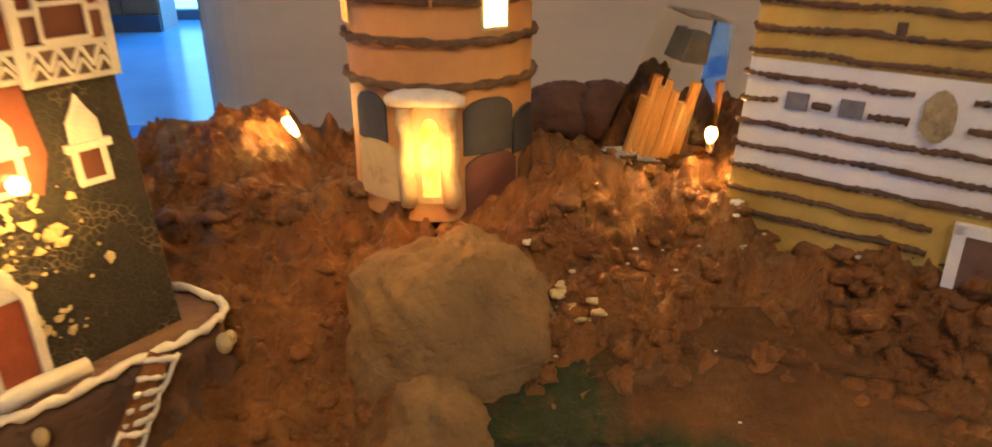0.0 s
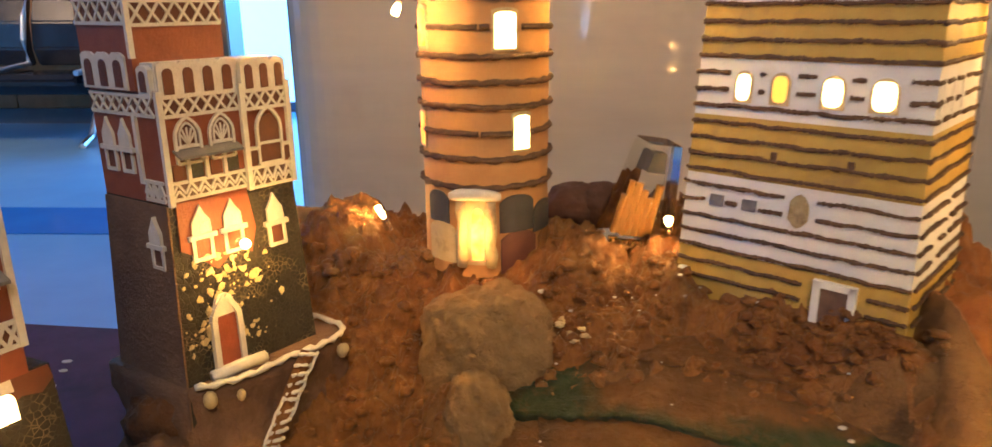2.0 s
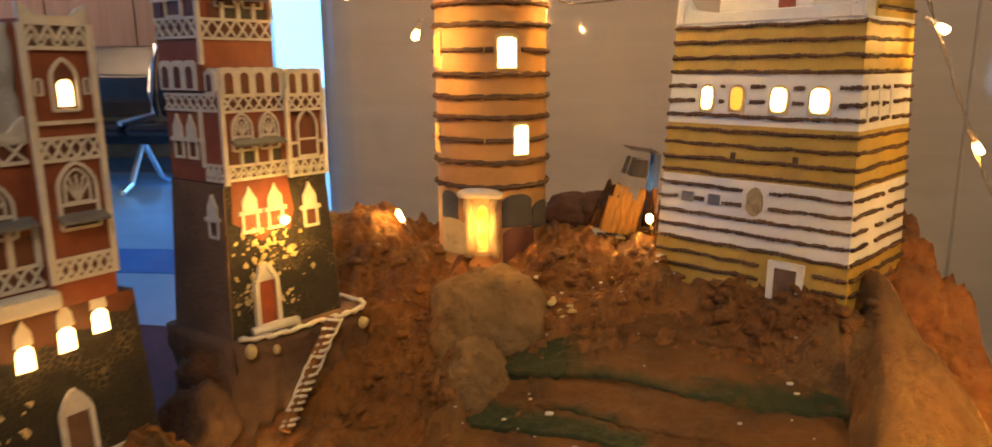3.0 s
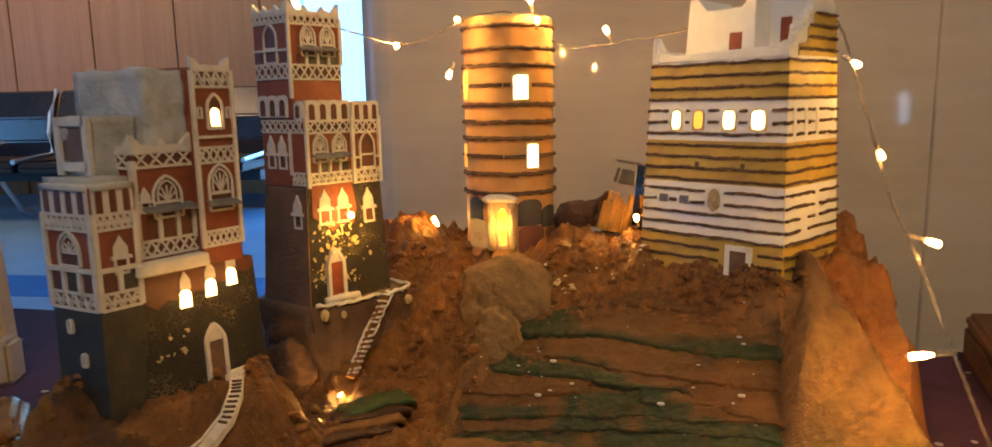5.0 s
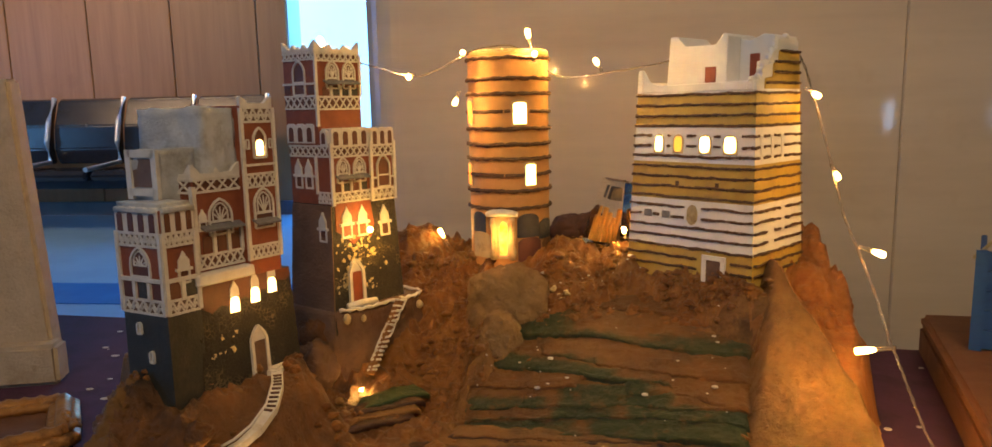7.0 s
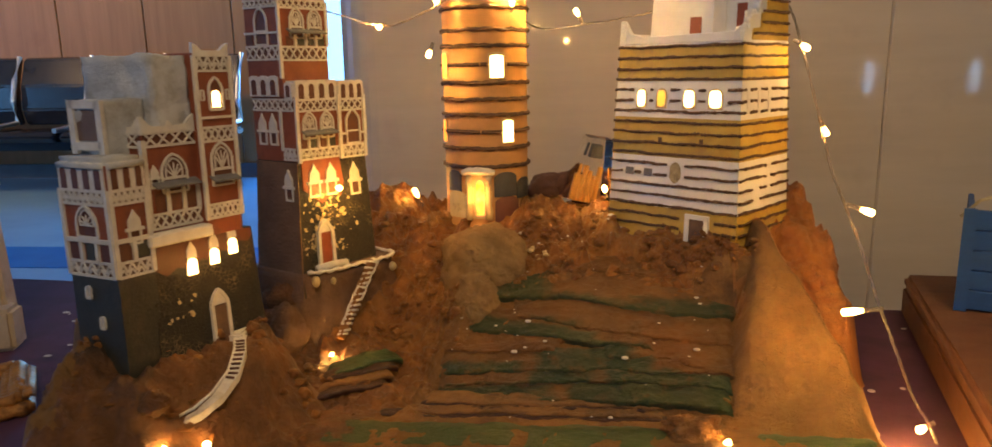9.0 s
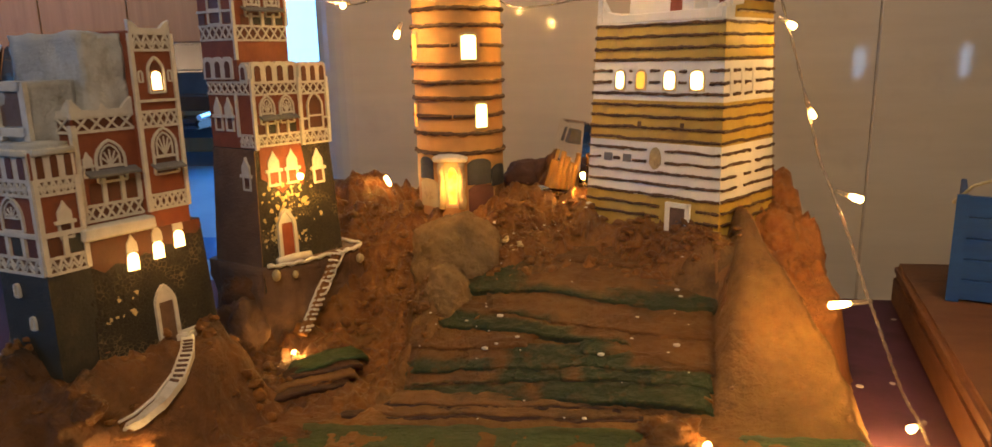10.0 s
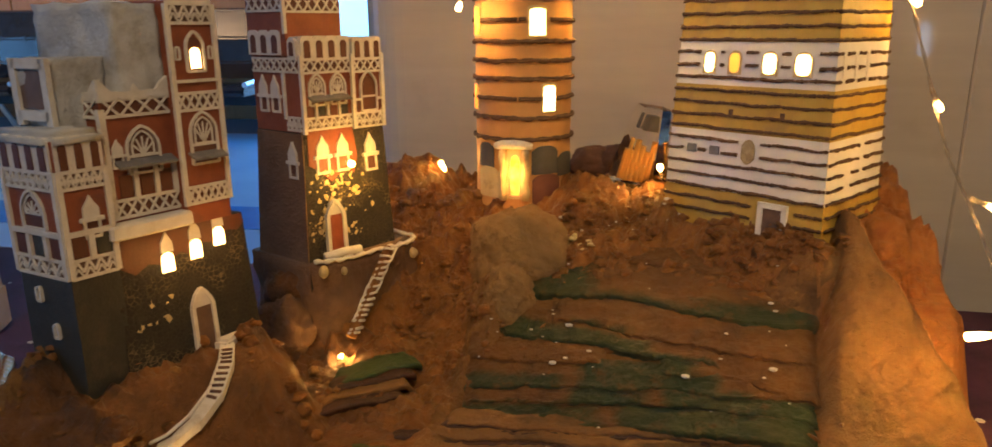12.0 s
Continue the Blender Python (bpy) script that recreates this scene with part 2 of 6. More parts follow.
def tube(bm, pts, radius, sides=6, cap=True):
    """A round bar along points; radius is a number or one for each point."""
    pts = [Vector(p) for p in pts]
    rings = []
    for i, p in enumerate(pts):
        d = (pts[min(i + 1, len(pts) - 1)] - pts[max(i - 1, 0)]).normalized()
        side = d.cross(Vector((0, 0, 1)) if abs(d.z) < 0.9 else Vector((0, 1, 0))).normalized()
        up = side.cross(d)
        r = radius[i] if isinstance(radius, (list, tuple)) else radius
        rings.append([bm.verts.new(p + r * (math.cos(a) * side + math.sin(a) * up)) for a in [2 * math.pi * k / sides for k in range(sides)]])
    for a, b in zip(rings, rings[1:]):
        for k in range(sides):
            bm.faces.new((a[k], a[(k + 1) % sides], b[(k + 1) % sides], b[k]))
    if cap:
        bm.faces.new(rings[0][::-1])
        bm.faces.new(rings[-1])


class Face:
    """A plane of a facade: u runs along it, z up, d out of it. It narrows by ku and leans back by kd for each metre above z0."""

    def __init__(self, at, degrees, width, z0=0.0, ku=0.0, kd=0.0):
        a = radians(degrees)
        self.o, self.u, self.n = Vector((*at, 0)), Vector((math.cos(a), math.sin(a), 0)), Vector((math.sin(a), -math.cos(a), 0))
        self.w, self.z0, self.ku, self.kd = width, z0, ku, kd

    def p(self, u, z, d=0.0):
        h = z - self.z0
        m = self.w / 2
        return self.o + self.u * (m + (u - m) * (1 - self.ku * h)) + self.n * (d - self.kd * h) + Vector((0, 0, z))


def plate(bm, f, outline, d0, d1):
    prism(bm, [f.p(u, z, d0) for u, z in outline], [f.p(u, z, d1) for u, z in outline])


def bar(bm, f, a, b, w, d0=-0.0006, d1=0.0014):
    (u0, z0), (u1, z1) = a, b
    l = math.hypot(u1 - u0, z1 - z0) or 1
    x, y = -(z1 - z0) / l * w / 2, (u1 - u0) / l * w / 2
    plate(bm, f, [(u0 + x, z0 + y), (u1 + x, z1 + y), (u1 - x, z1 - y), (u0 - x, z0 - y)], d0, d1)


def arch_line(u, z, w, h, n=8, point=0.0):
    """Outline points of an arched opening from left foot to right foot; u is its middle."""
    r = w / 2
    out = [(u - r, z)]
    for k in range(n + 1):
        a = math.pi * (1 - k / n)
        out.append((u + r * math.cos(a), z + h - r + (r + point * (1 - abs(math.cos(a)))) * math.sin(a)))
    return out + [(u + r, z)]


def arch_frame(bm, f, u, z, w, h, t, d1=0.0016, point=0.0, sill=True):
    pts = arch_line(u, z, w, h, 8, point)
    for a, b in zip(pts, pts[1:]):
        bar(bm, f, a, b, t, -0.0006, d1)
    if sill:
        bar(bm, f, pts[0], pts[-1], t, -0.0006, d1)


def lattice(bm, f, u0, u1, z0, z1, n, t=0.0011, zigzag=False):
    """A white openwork band: rails above and below with crossed or zigzag bars between."""
    bar(bm, f, (u0, z0), (u1, z0), t * 1.4)
    bar(bm, f, (u0, z1), (u1, z1), t * 1.4)
    s = (u1 - u0) / n
    for k in range(n):
        a, b = u0 + s * k, u0 + s * (k + 1)
        m = (a + b) / 2
        if zigzag:
            q = (z1 - z0) * 0.3
            bar(bm, f, (a, z0 + q), (m, z1 - 0.0005), t)
            bar(bm, f, (m, z1 - 0.0005), (b, z0 + q), t)
            bar(bm, f, (a, z0), (m, z1 - q * 1.5), t * 0.8)
            bar(bm, f, (m, z1 - q * 1.5), (b, z0), t * 0.8)
        else:
            bar(bm, f, (a, z0), (b, z1), t)
            bar(bm, f, (a, z1), (b, z0), t)


def window(parent, f, u, z, w, h, name="window", pane=PANE, frame_t=0.0017, fan=True, lower=True, point=0.003):
    """A model window: recessed panel, white arched surround, pierced fanlight, and small openings under it."""
    bm = bmesh.new()
    plate(bm, f, arch_line(u, z, w, h), -0.002, 0.0004)
    win = part(name, bm, pane, parent)
    bm = bmesh.new()
    arch_frame(bm, f, u, z, w + frame_t, h + frame_t / 2, frame_t, 0.0018, point)
    if lower:
        bar(bm, f, (u - w / 2, z + h * 0.42), (u + w / 2, z + h * 0.42), frame_t)
    part("frame", bm, WHITE, win, "white piped surround")
    if fan:
        bm = bmesh.new()
        zc, r = z + h - w / 2, w / 2
        arch_frame(bm, f, u, z + h * 0.45, w * 0.72, h * 0.5, frame_t * 0.7, 0.0012, point * 0.6)
        for k in range(5):
            a = math.pi * (0.1 + 0.2 * k)
            bar(bm, f, (u, z + h * 0.45), (u + r * 0.7 * math.cos(a), zc + r * 0.7 * math.sin(a)), 0.0011, -0.0004, 0.001)
        part("fanlight", bm, WHITE, win, "pierced white fanlight")
    return win


def blind_window(parent, f, u, z, w, h):
    """A small white ogee window with a square opening below."""
    bm = bmesh.new()
    plate(bm, f, [(u - w * 0.3, z), (u + w * 0.3, z), (u + w * 0.3, z + h * 0.36), (u - w * 0.3, z + h * 0.36)], -0.002, 0.0004)
    win = part("window", bm, PANE, parent)
    bm = bmesh.new()
    top = [(u - w * 0.38, z + h * 0.42), (u + w * 0.38, z + h * 0.42), (u + w * 0.36, z + h * 0.7), (u + w * 0.14, z + h * 0.86), (u, z + h), (u - w * 0.14, z + h * 0.86), (u - w * 0.36, z + h * 0.7)]
    plate(bm, f, top, -0.001, 0.0018)
    bar(bm, f, (u - w * 0.55, z + h * 0.42), (u + w * 0.55, z + h * 0.42), h * 0.09, -0.0005, 0.0024)
    for a, b in (((u - w * 0.34, z), (u - w * 0.34, z + h * 0.4)), ((u + w * 0.34, z), (u + w * 0.34, z + h * 0.4)), ((u - w * 0.4, z), (u + w * 0.4, z))):
        bar(bm, f, a, b, w * 0.14)
    part("frame", bm, WHITE, win, "white piped surround")
    return win


def fbm(x, y, z=0.0, octaves=5):
    return noise.fractal(Vector((x, y, z)), 0.9, 2.1, octaves)


def smooth(a, b, x):
    """Soft step from 0 at a to 1 at b; a may be the larger."""
    t = min(1, max(0, (x - a) / (b - a)))
    return t * t * (3 - 2 * t)


# ---- the hall ----
def hall():
    bm = bmesh.new()
    box(bm, -9, 7, -5, 9, FLOOR - 0.12, FLOOR)
    fl = single("floor", bm, TILE, (0, 0, FLOOR), "glossy pale tiled floor in bluish daylight", kind="structure")
    # blue reflection in the floor, drawn as its own coloured band
    bm = bmesh.new()
    box(bm, -8.7, 0.3, 2.62, 3.02, FLOOR - 0.01, FLOOR + 0.004)
    part("blue_reflection", bm, SHEEN, fl, "blue reflection coloured as a band on the floor")
    # marble facing behind the table, in slabs
    bm = bmesh.new()
    box(bm, -0.27, 6.9, 0.972, 1.25, FLOOR, 3.2)
    wall = single("wall_north", bm, WALLPAINT, (0, 1, FLOOR), "wall faced with polished beige marble slabs", kind="structure")
    xs = [-0.364, 0.676, 1.716, 2.756]
    for i, (a, b) in enumerate(zip(xs, xs[1:])):
        for z0, z1 in ((FLOOR, 1.75), (1.75, 3.15)):
            bm = bmesh.new()
            if i == 0:
                arc = [(a + 0.085 - 0.085 * math.cos(q), 1.035 - 0.085 * math.sin(q)) for q in [math.pi / 2 * k / 8 for k in range(9)]]
                ring = [(a, 1.24)] + arc + [(b - 0.0012, 0.95), (b - 0.0012, 0.9718), (a + 0.09, 0.9718), (a + 0.09, 1.24)]
                prism(bm, [(x, y, z0 + 0.001) for x, y in ring], [(x, y, z1 - 0.001) for x, y in ring])
            else:
                box(bm, a + 0.0012, b - 0.0012, 0.95, 0.9718, z0 + 0.001, z1 - 0.001)
                soften(bm, 0.003, 1)
            part("slab", bm, MARBLE, wall)
    # veneered wall at the far end, with its boards
    bm = bmesh.new()
    box(bm, -8.8, -2.35, 5.62, 5.9, FLOOR, 3.2)
    far = single("wall_west", bm, WALLPAINT, (-5, 5.7, FLOOR), "far wall panelled in warm wood veneer", kind="structure")
    x = -8.7
    for k in range(9):
        w = 0.76
        bm = bmesh.new()
        box(bm, x + 0.006, min(x + w, -2.352) - 0.006, 5.6, 5.63, FLOOR + 0.12, 3.1)
        soften(bm, 0.004, 1)
        part("panel", bm, WOOD, far)
        x += w
        if x > -2.5:
            break
    bm = bmesh.new()
    box(bm, -8.7, -2.35, 5.57, 5.6, FLOOR, FLOOR + 0.12)
    single("baseboard", bm, SKIRT, (-5, 5.6, FLOOR), "grey-blue skirting board along the wood wall", kind="structure")
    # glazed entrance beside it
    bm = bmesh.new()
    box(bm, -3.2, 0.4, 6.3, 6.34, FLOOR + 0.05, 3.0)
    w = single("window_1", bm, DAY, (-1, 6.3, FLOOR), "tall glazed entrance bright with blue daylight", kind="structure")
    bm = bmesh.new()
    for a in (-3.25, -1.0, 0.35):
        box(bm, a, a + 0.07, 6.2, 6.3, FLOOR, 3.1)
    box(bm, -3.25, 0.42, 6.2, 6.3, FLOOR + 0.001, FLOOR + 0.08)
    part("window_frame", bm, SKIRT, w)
    # slit windows in the wall behind, seen as glints in the marble
    for k, x in enumerate((-0.238, 0.485, 2.97, 3.915)):
        bm = bmesh.new()
        box(bm, x - 0.028, x + 0.028, -4.998, -4.95, 0.76, 1.02)
        wi = single("window_%d" % (k + 2), bm, DAYGLINT, (x, -4.95, 0.76), "narrow bright slit window", kind="structure")
        bm = bmesh.new()
        for q in (x - 0.06, x + 0.046):
            box(bm, q, q + 0.014, -4.999, -4.94, 0.74, 1.04)
        part("window_frame", bm, SKIRT, wi)
    # unseen glowing panes added on the walls behind the two blue fill lamps
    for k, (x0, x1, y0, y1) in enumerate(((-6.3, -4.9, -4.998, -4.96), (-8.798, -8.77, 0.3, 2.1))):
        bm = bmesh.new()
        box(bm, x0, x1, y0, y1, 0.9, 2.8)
        single("window_%d" % (k + 6), bm, FILLPANE, ((x0 + x1) / 2, (y0 + y1) / 2, 0.9), "unseen glowing pane added behind a blue fill lamp", kind="structure")
    bm = bmesh.new()
    box(bm, -8.8, 7, -5, 9, 3.2, 3.3)
    single("ceiling", bm, WALLPAINT, (0, 0, 3.2), "plain pale hall ceiling", kind="structure")
    for n, b in dict(wall_east=(6.9, 7.0, -5, 0.97), wall_south=(-8.8, 7, -5.1, -5), wall_far_west=(-8.9, -8.8, -5, 5.6), wall_far_north=(-8.8, 6.9, 6.9, 7.0)).items():
        bm = bmesh.new()
        box(bm, b[0], b[1], b[2], b[3], FLOOR, 3.2)
        single(n, bm, WALLPAINT, ((b[0] + b[1]) / 2, (b[2] + b[3]) / 2, FLOOR), "plain painted hall wall", kind="structure")


hall()


def bench():
    b = thing("waiting_bench", (-3.9, 4.9, FLOOR), "row of black vinyl waiting seats with chrome frames", "bench")
    x0, n, w = -6.508, 7, 0.596
    for k in range(n):
        x = x0 + k * w
        bm = bmesh.new()
        prof = [(5.02, 0.50), (4.98, 0.62), (5.0, 0.80), (5.08, 1.0), (5.13, 1.02), (5.14, 1.0), (5.07, 0.80), (5.05, 0.62), (5.07, 0.5)]
        prism(bm, [(x + 0.02, y, FLOOR + z) for y, z in prof], [(x + w - 0.02, y, FLOOR + z) for y, z in prof])
        soften(bm, 0.012)
        part("backrest", bm, LEATHER, b)
        bm = bmesh.new()
        prof = [(4.55, 0.40), (4.52, 0.44), (4.56, 0.475), (4.8, 0.465), (5.04, 0.47), (5.06, 0.42), (4.8, 0.41)]
        prism(bm, [(x + 0.02, y, FLOOR + z) for y, z in prof], [(x + w - 0.02, y, FLOOR + z) for y, z in prof])
        soften(bm, 0.012)
        part("seat", bm, LEATHER, b)
    for k in range(n + 1):
        x = x0 + k * w
        bm = bmesh.new()
        tube(bm, [(x, 5.07, FLOOR + 1.02), (x, 4.975, FLOOR + 0.84), (x, 4.93, FLOOR + 0.68), (x, 4.945, FLOOR + 0.52), (x, 4.52, FLOOR + 0.487)], 0.019, 10)
        part("side_frame", bm, CHROME, b)
    bm = bmesh.new()
    box(bm, x0, x0 + n * w, 4.78, 4.86, FLOOR + 0.32, FLOOR + 0.395)
    part("beam", bm, LEATHER, b)
    for x in (x0 + 0.4, x0 + 2.0, x0 + 3.55):
        bm = bmesh.new()
        tube(bm, [(x, 4.82, FLOOR + 0.34), (x, 4.62, FLOOR + 0.06), (x, 4.5, FLOOR + 0.015)], 0.022, 8)
        tube(bm, [(x, 4.82, FLOOR + 0.34), (x, 5.02, FLOOR + 0.06), (x, 5.12, FLOOR + 0.015)], 0.022, 8)
        part("leg", bm, CHROME, b)


bench()

TURN_T = math.tan(radians(-5))


def table():
    t = thing("table", (0, 0.1, FLOOR), "long display table under a purple cloth", "table")
    bm = bmesh.new()
    r = [(-1.5, -0.55), (1.5, -0.55 + 3 * TURN_T), (1.5, 0.64 + 3 * TURN_T), (-1.5, 0.64)]
    prism(bm, [(x, y, TABLE - 0.045) for x, y in r], [(x, y, TABLE - 0.006) for x, y in r])
    part("tabletop", bm, DARKWOOD, t)
    for x, y in ((-1.4, -0.45), (1.4, -0.70), (1.4, 0.3), (-1.4, 0.55)):
        bm = bmesh.new()
        box(bm, x - 0.03, x + 0.03, y - 0.03, y + 0.03, FLOOR, TABLE - 0.045)
        part("leg", bm, DARKWOOD, t)
    c = thing("tablecloth", (0, 0.1, TABLE), "dark purple tablecloth sprinkled with pale spots", "tablecloth")
    bm = bmesh.new()
    e = 0.012
    r = [(-1.5 - e, -0.55 - e), (1.5 + e, -0.55 + 3 * TURN_T - e), (1.5 + e, 0.64 + 3 * TURN_T + e), (-1.5 - e, 0.64 + e)]
    prism(bm, [(x, y, TABLE - 0.25) for x, y in r], [(x, y, TABLE) for x, y in r])
    part("cloth", bm, CLOTH, c)
    rng = random.Random(4)
    bm = bmesh.new()
    for k in range(420):
        x, y = rng.uniform(-1.1, 1.1), rng.uniform(-0.3, 0.62)
        y += (x + 1.5) * TURN_T
        a, r = rng.uniform(0, 3), rng.uniform(0.0015, 0.0042)
        ring = [(x + r * (1.5 if k % 3 else 1) * math.cos(a + i * math.pi / 3), y + r * math.sin(a + i * math.pi / 3)) for i in range(6)]
        prism(bm, [(p, q, TABLE - 0.0004) for p, q in ring], [(p, q, TABLE + 0.0006) for p, q in ring])
    tagged(part("spots", bm, SPOT, c, "pale glittering spots"), kind="stuff")


table()


# ---- the modelled hillside ----
def edge_x(y):
    left = -0.310 - 0.078 * smooth(0.0, 0.15, y) + 0.125 * smooth(0.17, 0.27, y) + 0.01 * fbm(y * 14, 1.3)
    right = 0.352 + 0.035 * smooth(0.12, 0.30, y) + 0.008 * fbm(y * 20, 7.7)
    return left, right


def hump(x, y, cx, cy, rx, ry, h, turn=0.0, power=1.0):
    a = radians(turn)
    dx, dy = x - cx, y - cy
    u, v = (dx * math.cos(a) + dy * math.sin(a)) / rx, (-dx * math.sin(a) + dy * math.cos(a)) / ry
    q = u * u + v * v
    return h * max(0.0, 1 - q) ** power if power else h * (q < 1)


def field_mask(x, y):
    return smooth(-0.05, -0.02, x) * (1 - smooth(0.235, 0.26, x)) * (1 - smooth(0.275 - 0.2 * max(0, x - 0.1), 0.30 - 0.2 * max(0, x - 0.1), y))


def plane_z(x, y):
    """The slope on which the field terraces lie."""
    return 0.668 + 0.09 * x + 0.43 * y


def spur_z(x, y):
    """A faceted buttress: one broad face towards the near corner, a steep flank on either side."""
    w = 0.006 * fbm(x * 26, y * 26, 9, 4)
    face = 0.733 + 0.86 * (y - 0.108) - 0.11 * (x - 0.226) + 0.8 * w + 0.0012 * fbm(x * 130, y * 130, 5, 4)
    left = plane_z(x, y) - 0.004 + (1.2 + 10 * max(0, y - 0.11)) * (x - 0.224 - 0.20 * (y - 0.10)) + w
    right = 0.718 + 2.2 * (0.364 - 0.08 * (y - 0.11) - x) + 1.6 * w
    back = 0.868 - 1.4 * (y - 0.284)
    q = sorted((face, left, right, back, 0.870))
    return q[0] - 0.004 * math.exp(-(q[1] - q[0]) / 0.006)


def ground(x, y):
    far = 0.058 * smooth(0.05, 0.30, y) + 0.03 * smooth(0.22, 0.30, y) + 0.028 * smooth(0.285, 0.34, y) + 0.025 * smooth(0.33, 0.42, y)
    field = max(0.7195, plane_z(x, min(y, 0.29)) - 0.006) + (max(0.0, far - 0.0845) if y > 0.29 else 0.0)
    west = 0.728 + 0.108 * smooth(0.17, 0.43, y) - 0.008 * smooth(0.05, -0.1, y)
    west -= 0.0085 * smooth(0.150, 0.105, y) * smooth(-0.165, -0.125, x)
    k = smooth(-0.055, -0.035, x)
    z = west * (1 - k) + field * k
    # red gully left of the boulder
    z -= hump(x, y, -0.085, 0.25, 0.045, 0.12, 0.016)
    # apron below the boulder, along the field's edge
    z = max(z, plane_z(x, y) + 0.012 - 0.9 * abs(x + 0.022) - 0.25 * max(0, 0.24 - y)) if 0.12 < y < 0.31 and x > -0.045 else z
    # knoll under the brown house
    z = max(z, 0.712 + hump(x, y, -0.298, 0.045, 0.095, 0.120, 0.114, 0, 0.5), 0.712 + hump(x, y, -0.235, 0.125, 0.075, 0.065, 0.088, 0, 0.5))
    d = (x + 0.247) * 0.883 - (y - 0.010) * 0.469
    along = (x + 0.247) * 0.469 + (y - 0.010) * 0.883
    z = max(z, 0.714 + 0.090 * (1 - smooth(0.004, 0.075, d)) * smooth(-0.075, -0.01, along) * (1 - smooth(0.12, 0.17, along)) * smooth(-0.14, -0.10, d))
    # shoulders behind and beside the round tower
    z += hump(x, y, -0.155, 0.495, 0.052, 0.06, 0.030)
    z -= hump(x, y, -0.095, 0.47, 0.03, 0.07, 0.012)
    z += hump(x, y, 0.062, 0.385, 0.045, 0.04, 0.022)
    z += hump(x, y, 0.135, 0.375, 0.03, 0.05, 0.012)
    # bank beneath the yellow house
    z = max(z, 0.722 + hump(x, y, 0.230, 0.346, 0.135, 0.092, 0.132, -40, 0.33))
    z = max(z, 0.725 + hump(x, y, 0.246, 0.266, 0.066, 0.036, 0.120, -40, 0.4))
    # clay spur that runs down to the near corner
    if 0.04 < y < 0.36 and 0.2 < x < 0.39:
        z = max(z, spur_z(x, y))
    # rough rock behind the spur
    z = max(z, 0.70 + hump(x, y, 0.336, 0.36, 0.055, 0.095, 0.135, 10, 0.42))
    # lumps
    m = (1 - 0.85 * field_mask(x, y)) * (1 - 0.8 * smooth(0.13, 0.10, y) * smooth(-0.16, -0.12, x)) * (1 + 0.35 * smooth(0.27, 0.30, y))
    spur = 1 - 0.78 * (1 - smooth(0.27, 0.31, y)) * smooth(0.0, 0.014, x - 0.228 - 0.20 * (y - 0.10)) * (1 - smooth(0.35, 0.37, x))
    m *= spur
    ridge = abs(fbm(x * 38, y * 38, 2.0, 4))
    cell = noise.voronoi(Vector((x * 55, y * 55, 1.0)))[0]
    z += m * (0.009 * fbm(x * 30, y * 30, 0, 5) + 0.007 * (0.5 - ridge) + 0.006 * (0.45 - cell[0]) + 0.0055 * fbm(x * 110, y * 110, 4, 5))
    # soft slumps of mud in front of the brown house
    z += 0.011 * fbm(x * 17, y * 17, 8, 4) * smooth(-0.10, -0.15, x) * smooth(0.14, 0.09, y) * smooth(0.16, 0.06, abs(y + 0.02))
    # bed of the winding stair
    if -0.250 < x < -0.126 and 0.005 < y < 0.099:
        q = (y - 0.0100) / 0.0790
        c = -0.2100 + 0.0260 * smooth(-0.15, 0.75, q)
        bed = 0.7620 + 0.0380 * min(1, max(0, q))
        k = 1 - smooth(0.008, 0.026, abs(x - c))
        z = z * (1 - k) + bed * k
    # outer edge
    l, r = edge_x(y)
    drop = smooth(l - 0.004, l + 0.020, x) * (1 - smooth(r - 0.022, r + 0.004, x)) * smooth(-0.12, -0.09, y) * (1 - smooth(0.55, 0.58, y))
    return TABLE - 0.002 + (z - TABLE + 0.002) * drop


def hillside():
    hill = thing("model_hillside", (0.0, 0.2, TABLE), "rough brown clay hillside model on the purple cloth", "model landscape")
    step = 0.0025
    xs = np.arange(-0.40, 0.405, step)
    ys = np.arange(-0.125, 0.585, step)
    pts, faces = [], []
    for y in ys:
        for x in xs:
            pts.append((x, y - 0.2, ground(float(x), float(y)) - TABLE))
    n = len(xs)
    for j in range(len(ys) - 1):
        for i in range(n - 1):
            a = j * n + i
            faces.append((a, a + 1, a + n + 1, a + n))
    me = bpy.data.meshes.new("earth")
    me.from_pydata(pts, [], faces)
    me.materials.append(CLAY)
    me.materials.append(CLAY_PALE)
    me.materials.append(CLAY_RED)
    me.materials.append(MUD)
    for p in me.polygons:
        p.use_smooth = True
        x, y = p.center.x, p.center.y + 0.2
        w = 0.012 * fbm(x * 40, y * 40)
        flank = 0.718 + 2.2 * (0.364 - 0.08 * (y - 0.11) - x) < 0.733 + 0.86 * (y - 0.108) - 0.11 * (x - 0.226) and y > 0.14 and x > 0.27
        if flank:
            p.material_index = 2
        elif (x < -0.285 + 2 * w and y < 0.12) or (0.228 + 0.2 * (y - 0.1) + w < x < 0.36 + w and y < 0.292 + w) or (-0.05 + w < x < 0.25 and y < 0.285 - 0.25 * max(0, x - 0.1) + w):
            p.material_index = 1
        elif x > 0.30 + w and y > 0.26:
            p.material_index = 2
        # darker clay over the left front of the hill
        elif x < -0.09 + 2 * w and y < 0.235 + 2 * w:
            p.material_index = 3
    ob = new("earth", me)
    ob.parent = hill
    return hill


hill = hillside()


